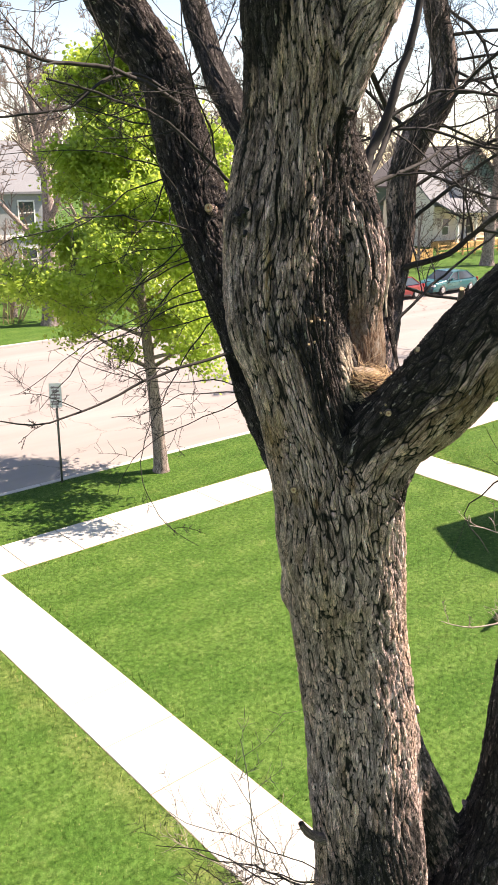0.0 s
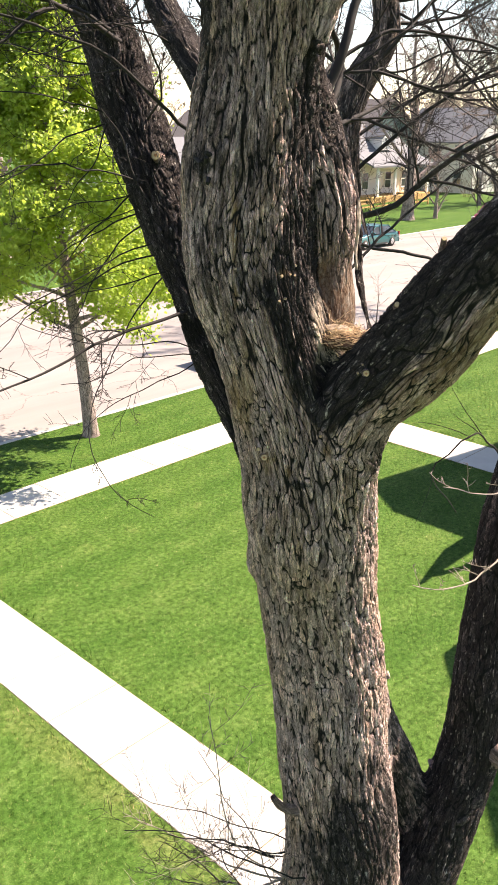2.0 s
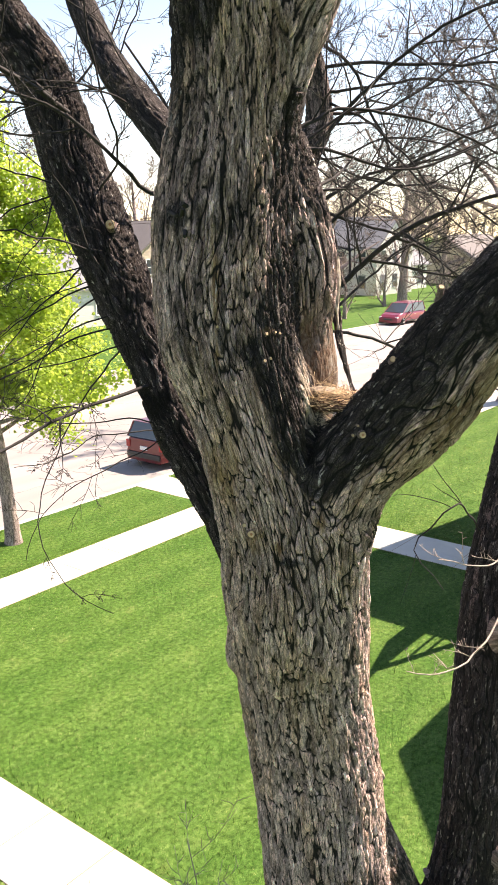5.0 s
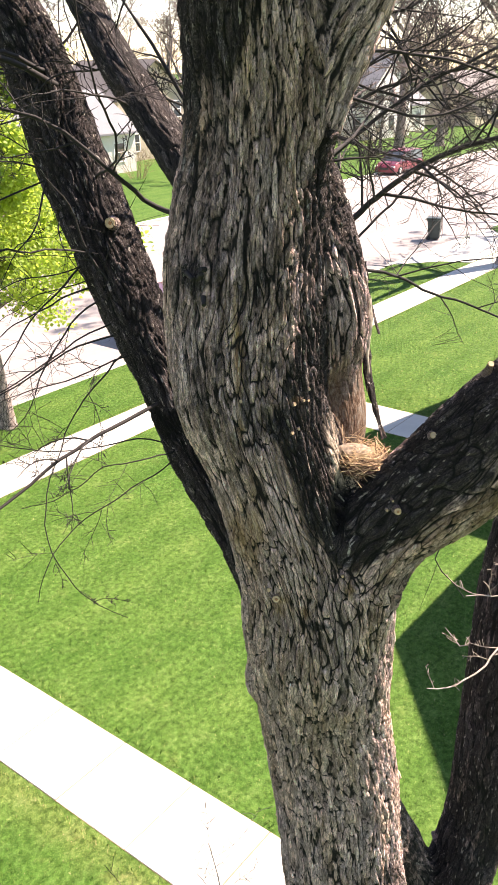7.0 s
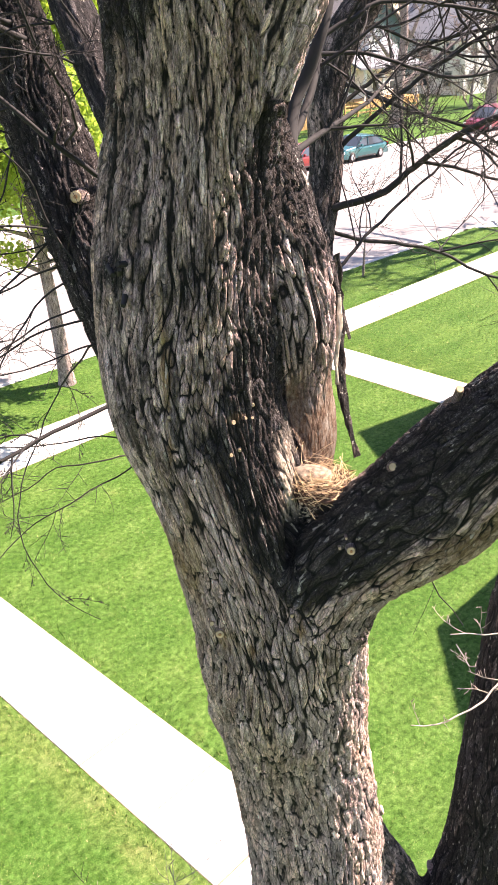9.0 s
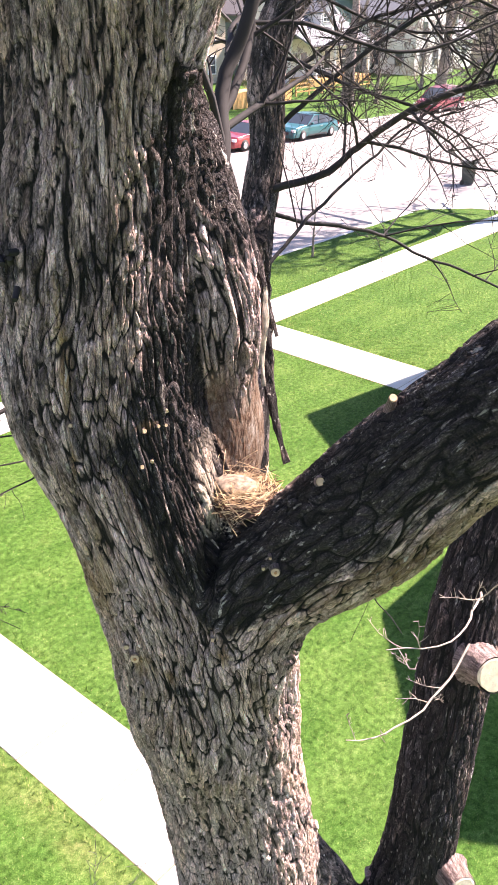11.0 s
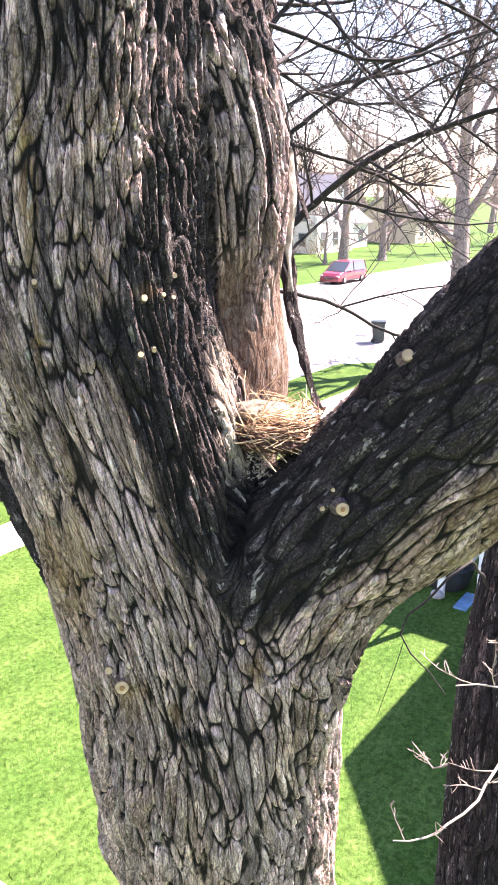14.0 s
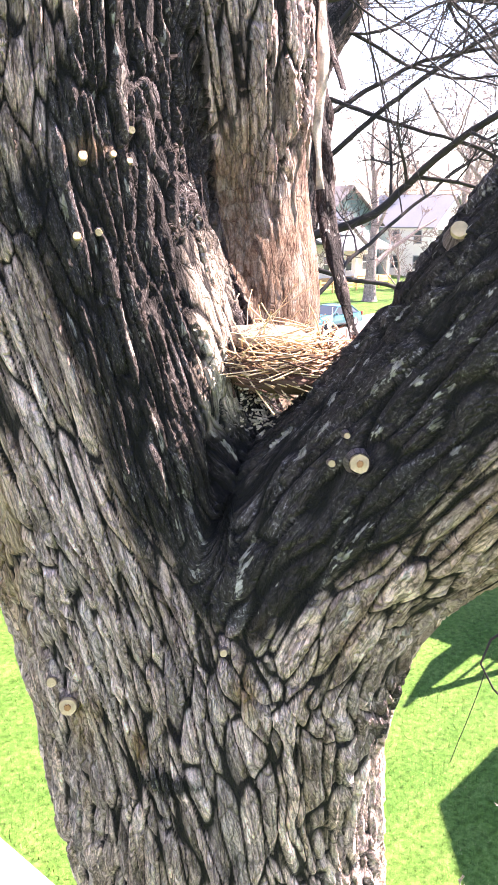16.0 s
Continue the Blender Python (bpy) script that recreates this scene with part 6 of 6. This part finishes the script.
# ---- small street things ----
def wheelie_bin(at, turn):
    thing = tagged(empty("wheeled_bin", at, turn), "dark green wheeled bin standing in the gutter", "bin")
    bm = bmesh.new()
    bmesh.ops.create_cube(bm, size=1.0)
    for v in bm.verts:
        k = 0.50 if v.co.z < 0 else 0.60
        v.co = Vector((v.co.x * k, v.co.y * k * 1.1 + (0.03 if v.co.z > 0 else 0), 0.07 + (v.co.z + 0.5) * 0.95))
    bmesh.ops.bevel(bm, geom=bm.edges[:], offset=0.03, segments=2, affect="EDGES")
    bm_ob("body", bm, BINM, thing)
    bm = box_bm(-0.32, -0.34, 1.02, 0.32, 0.40, 1.09, 0.03)
    for v in bm.verts:
        if v.co.z > 1.05:
            v.co.z += 0.04 * math.cos(v.co.x * 3) * math.cos(v.co.y * 2.5)
    bm_ob("lid", bm, BINM, thing)
    box("rim", (-0.315, -0.33, 0.96), (0.315, 0.38, 1.0), BINM, thing, 0.012)
    for s in (-1, 1):
        bm = bmesh.new()
        bmesh.ops.create_cone(bm, cap_ends=True, segments=18, radius1=0.11, radius2=0.11, depth=0.05, matrix=pose(s * 0.27, 0.26, 0.11, 0, 90, 0))
        bm_ob("wheel", bm, RUBBER, thing)
    tb = Tubes()
    tb.add(np.array([(-0.26, 0.40, 1.0, 0.016), (-0.2, 0.46, 1.02, 0.016), (0.2, 0.46, 1.02, 0.016), (0.26, 0.40, 1.0, 0.016)]), 8, True)
    tb.make("handle", BINM, thing)
    box("sticker", (-0.09, -0.282, 0.78), (0.09, -0.272, 0.92), SIGNW, thing, 0.002)
    return thing


wheelie_bin((34.55, 5.5, -DROP), 20)

post = tagged(empty("parking_sign", (3.5, 3.95, 0), 0), "white parking notice on a dark steel post", "street sign")
tb = Tubes()
tb.add(np.array([(0, 0, -0.2, 0.03), (0, 0, 1.2, 0.03), (0.005, 0, 2.62, 0.03)]), 6, True)
tb.make("post", STEEL, post)
sign_turn = 38
for lo, hi, m, nm in (((-0.155, -0.045, 2.05), (0.155, -0.035, 2.68), SIGNW, "sign_plate"),):
    o = box(nm, lo, hi, m, None, 0.012)
    o.matrix_world = pose(3.5, 3.95, 0, 0, 0, -sign_turn)
    plate = under(o, post)
for z0, w in ((2.55, 0.11), (2.46, 0.09), (2.36, 0.12), (2.27, 0.10), (2.18, 0.12), (2.11, 0.07)):
    o = box("text_bar", (-w, -0.050, z0), (w, -0.047, z0 + 0.045), SIGNB, None, 0.0)
    o.matrix_world = pose(3.5, 3.95, 0, 0, 0, -sign_turn)
    under(o, plate)

yard = tagged(empty("yard_sign", (39.6, 3.3, 0), -40), "dark yard sign with white lettering on two stakes", "yard sign")
box("panel", (-0.45, -0.012, 0.35), (0.45, 0.012, 1.0), simple("dark_panel", (0.03, 0.025, 0.035), 0.4), yard, 0.004)
for x in (-0.3, 0.3):
    box("stake", (x - 0.012, 0.013, -0.1), (x + 0.012, 0.03, 0.9), STEEL, yard, 0.0)
for zz, a, b in ((0.82, -0.35, 0.3), (0.66, -0.1, 0.32), (0.44, -0.38, 0.38)):
    box("text_bar", (a, -0.018, zz), (b, -0.0125, zz + 0.08), SIGNW, yard, 0.0)

# ---- beside the house ----
tub = tagged(empty("planter_tub", (9.95, -8.1, 0)), "large dark round tub on the shaded grass", "planter")
bm = bmesh.new()
bmesh.ops.create_cone(bm, cap_ends=True, segments=36, radius1=0.42, radius2=0.52, depth=0.42, matrix=pose(0, 0, 0.22))
top = [f for f in bm.faces if f.normal.z > 0.9]
bmesh.ops.inset_region(bm, faces=top, thickness=0.05)
for f in top:
    for v in f.verts:
        v.co.z -= 0.25
bm_ob("tub", bm, BLACK, tub)
tagged(box("garden_board", (9.0, -8.85, 0.0), (9.7, -8.6, 0.05), simple("blue_plastic", (0.10, 0.25, 0.42), 0.5)), "flat blue plastic board lying on the grass", "board")
tagged(box("white_step", (10.6, -8.1, 0.0), (11.05, -7.4, 0.35), WHITE, None, 0.03), "white painted step beside the house", "step")
rock = bmesh.new()
bmesh.ops.create_icosphere(rock, subdivisions=3, radius=0.13)
for v in rock.verts:
    v.co *= 1 + 0.25 * noise.noise(v.co * 9)
    v.co.z *= 0.7
ro = tagged(bm_ob("stone", rock, simple("grey_stone", (0.35, 0.34, 0.33), 0.9, 0, 0.3, 12), smooth=True), "rounded grey stone lying on the grass", "stone")
ro.matrix_world = pose(9.25, -8.2, 0.06)

# ---- brush far off ----


def brush(at, size, seed):
    r = random.Random(seed)
    tb = Tubes()
    for _ in range(26):
        a = r.uniform(0, 6.28)
        line = sweep((math.cos(a) * 0.2 * size, math.sin(a) * 0.2 * size, -0.05), (math.cos(a) * 0.5, math.sin(a) * 0.5, 1), size * r.uniform(0.7, 1.1), 0.03, 0.01, 0.02, 0.35, 6, r)
        tb.add(line, 3)
        twigs(tb, line, 2, r, 0.7, 0.45, 4, 3, 0.0, 0.2, 0.012, 0.6)
    ob = tb.make("brush", SHRUB, None, smooth=False)
    ob.matrix_world = pose(*at, 0)
    return tagged(ob, "leafless brown shrub with dense twigs", "shrub")


bush = brush((2.5, 27), 4.5, 1)
for x, y, k, s in ((-1, 25.5, 10, 0.9), (4.5, 25.2, 70, 0.8), (9.5, 26.5, 130, 0.9), (13, 28, 220, 1.0), (6, 31, 40, 1.3), (-2, 30, 90, 1.2), (45, 37, 200, 0.6), (56, 37.5, 20, 0.5), (80, 36, 70, 0.5), (86, 35.5, 120, 0.45), (10, 36, 160, 1.5)):
    c = copy_thing(bush, pose(x, y, 0, 0, 0, k))
    c.scale = (s, s, s)

# ---- slabs of the walks, last ----
rng = random.Random(6)
slab_row(sidewalk, "x", -15.0, 45, 1.3, 0.0, 1.3, rng)
slab_row(sidewalk, "x", -15.0 + 45 * 1.3, 24, 1.3, 0.0, 1.3, rng)
slab_row(front_walk, "y", -16.8, 14, 1.2, -1.2, 0.0, rng)
slab_row(house_walk, "y", -8.2, 5, 1.64, 11.1, 12.54, rng)
slab_row(kerb_walk, "y", 1.31, 2, 1.38, 11.32, 12.68, rng)
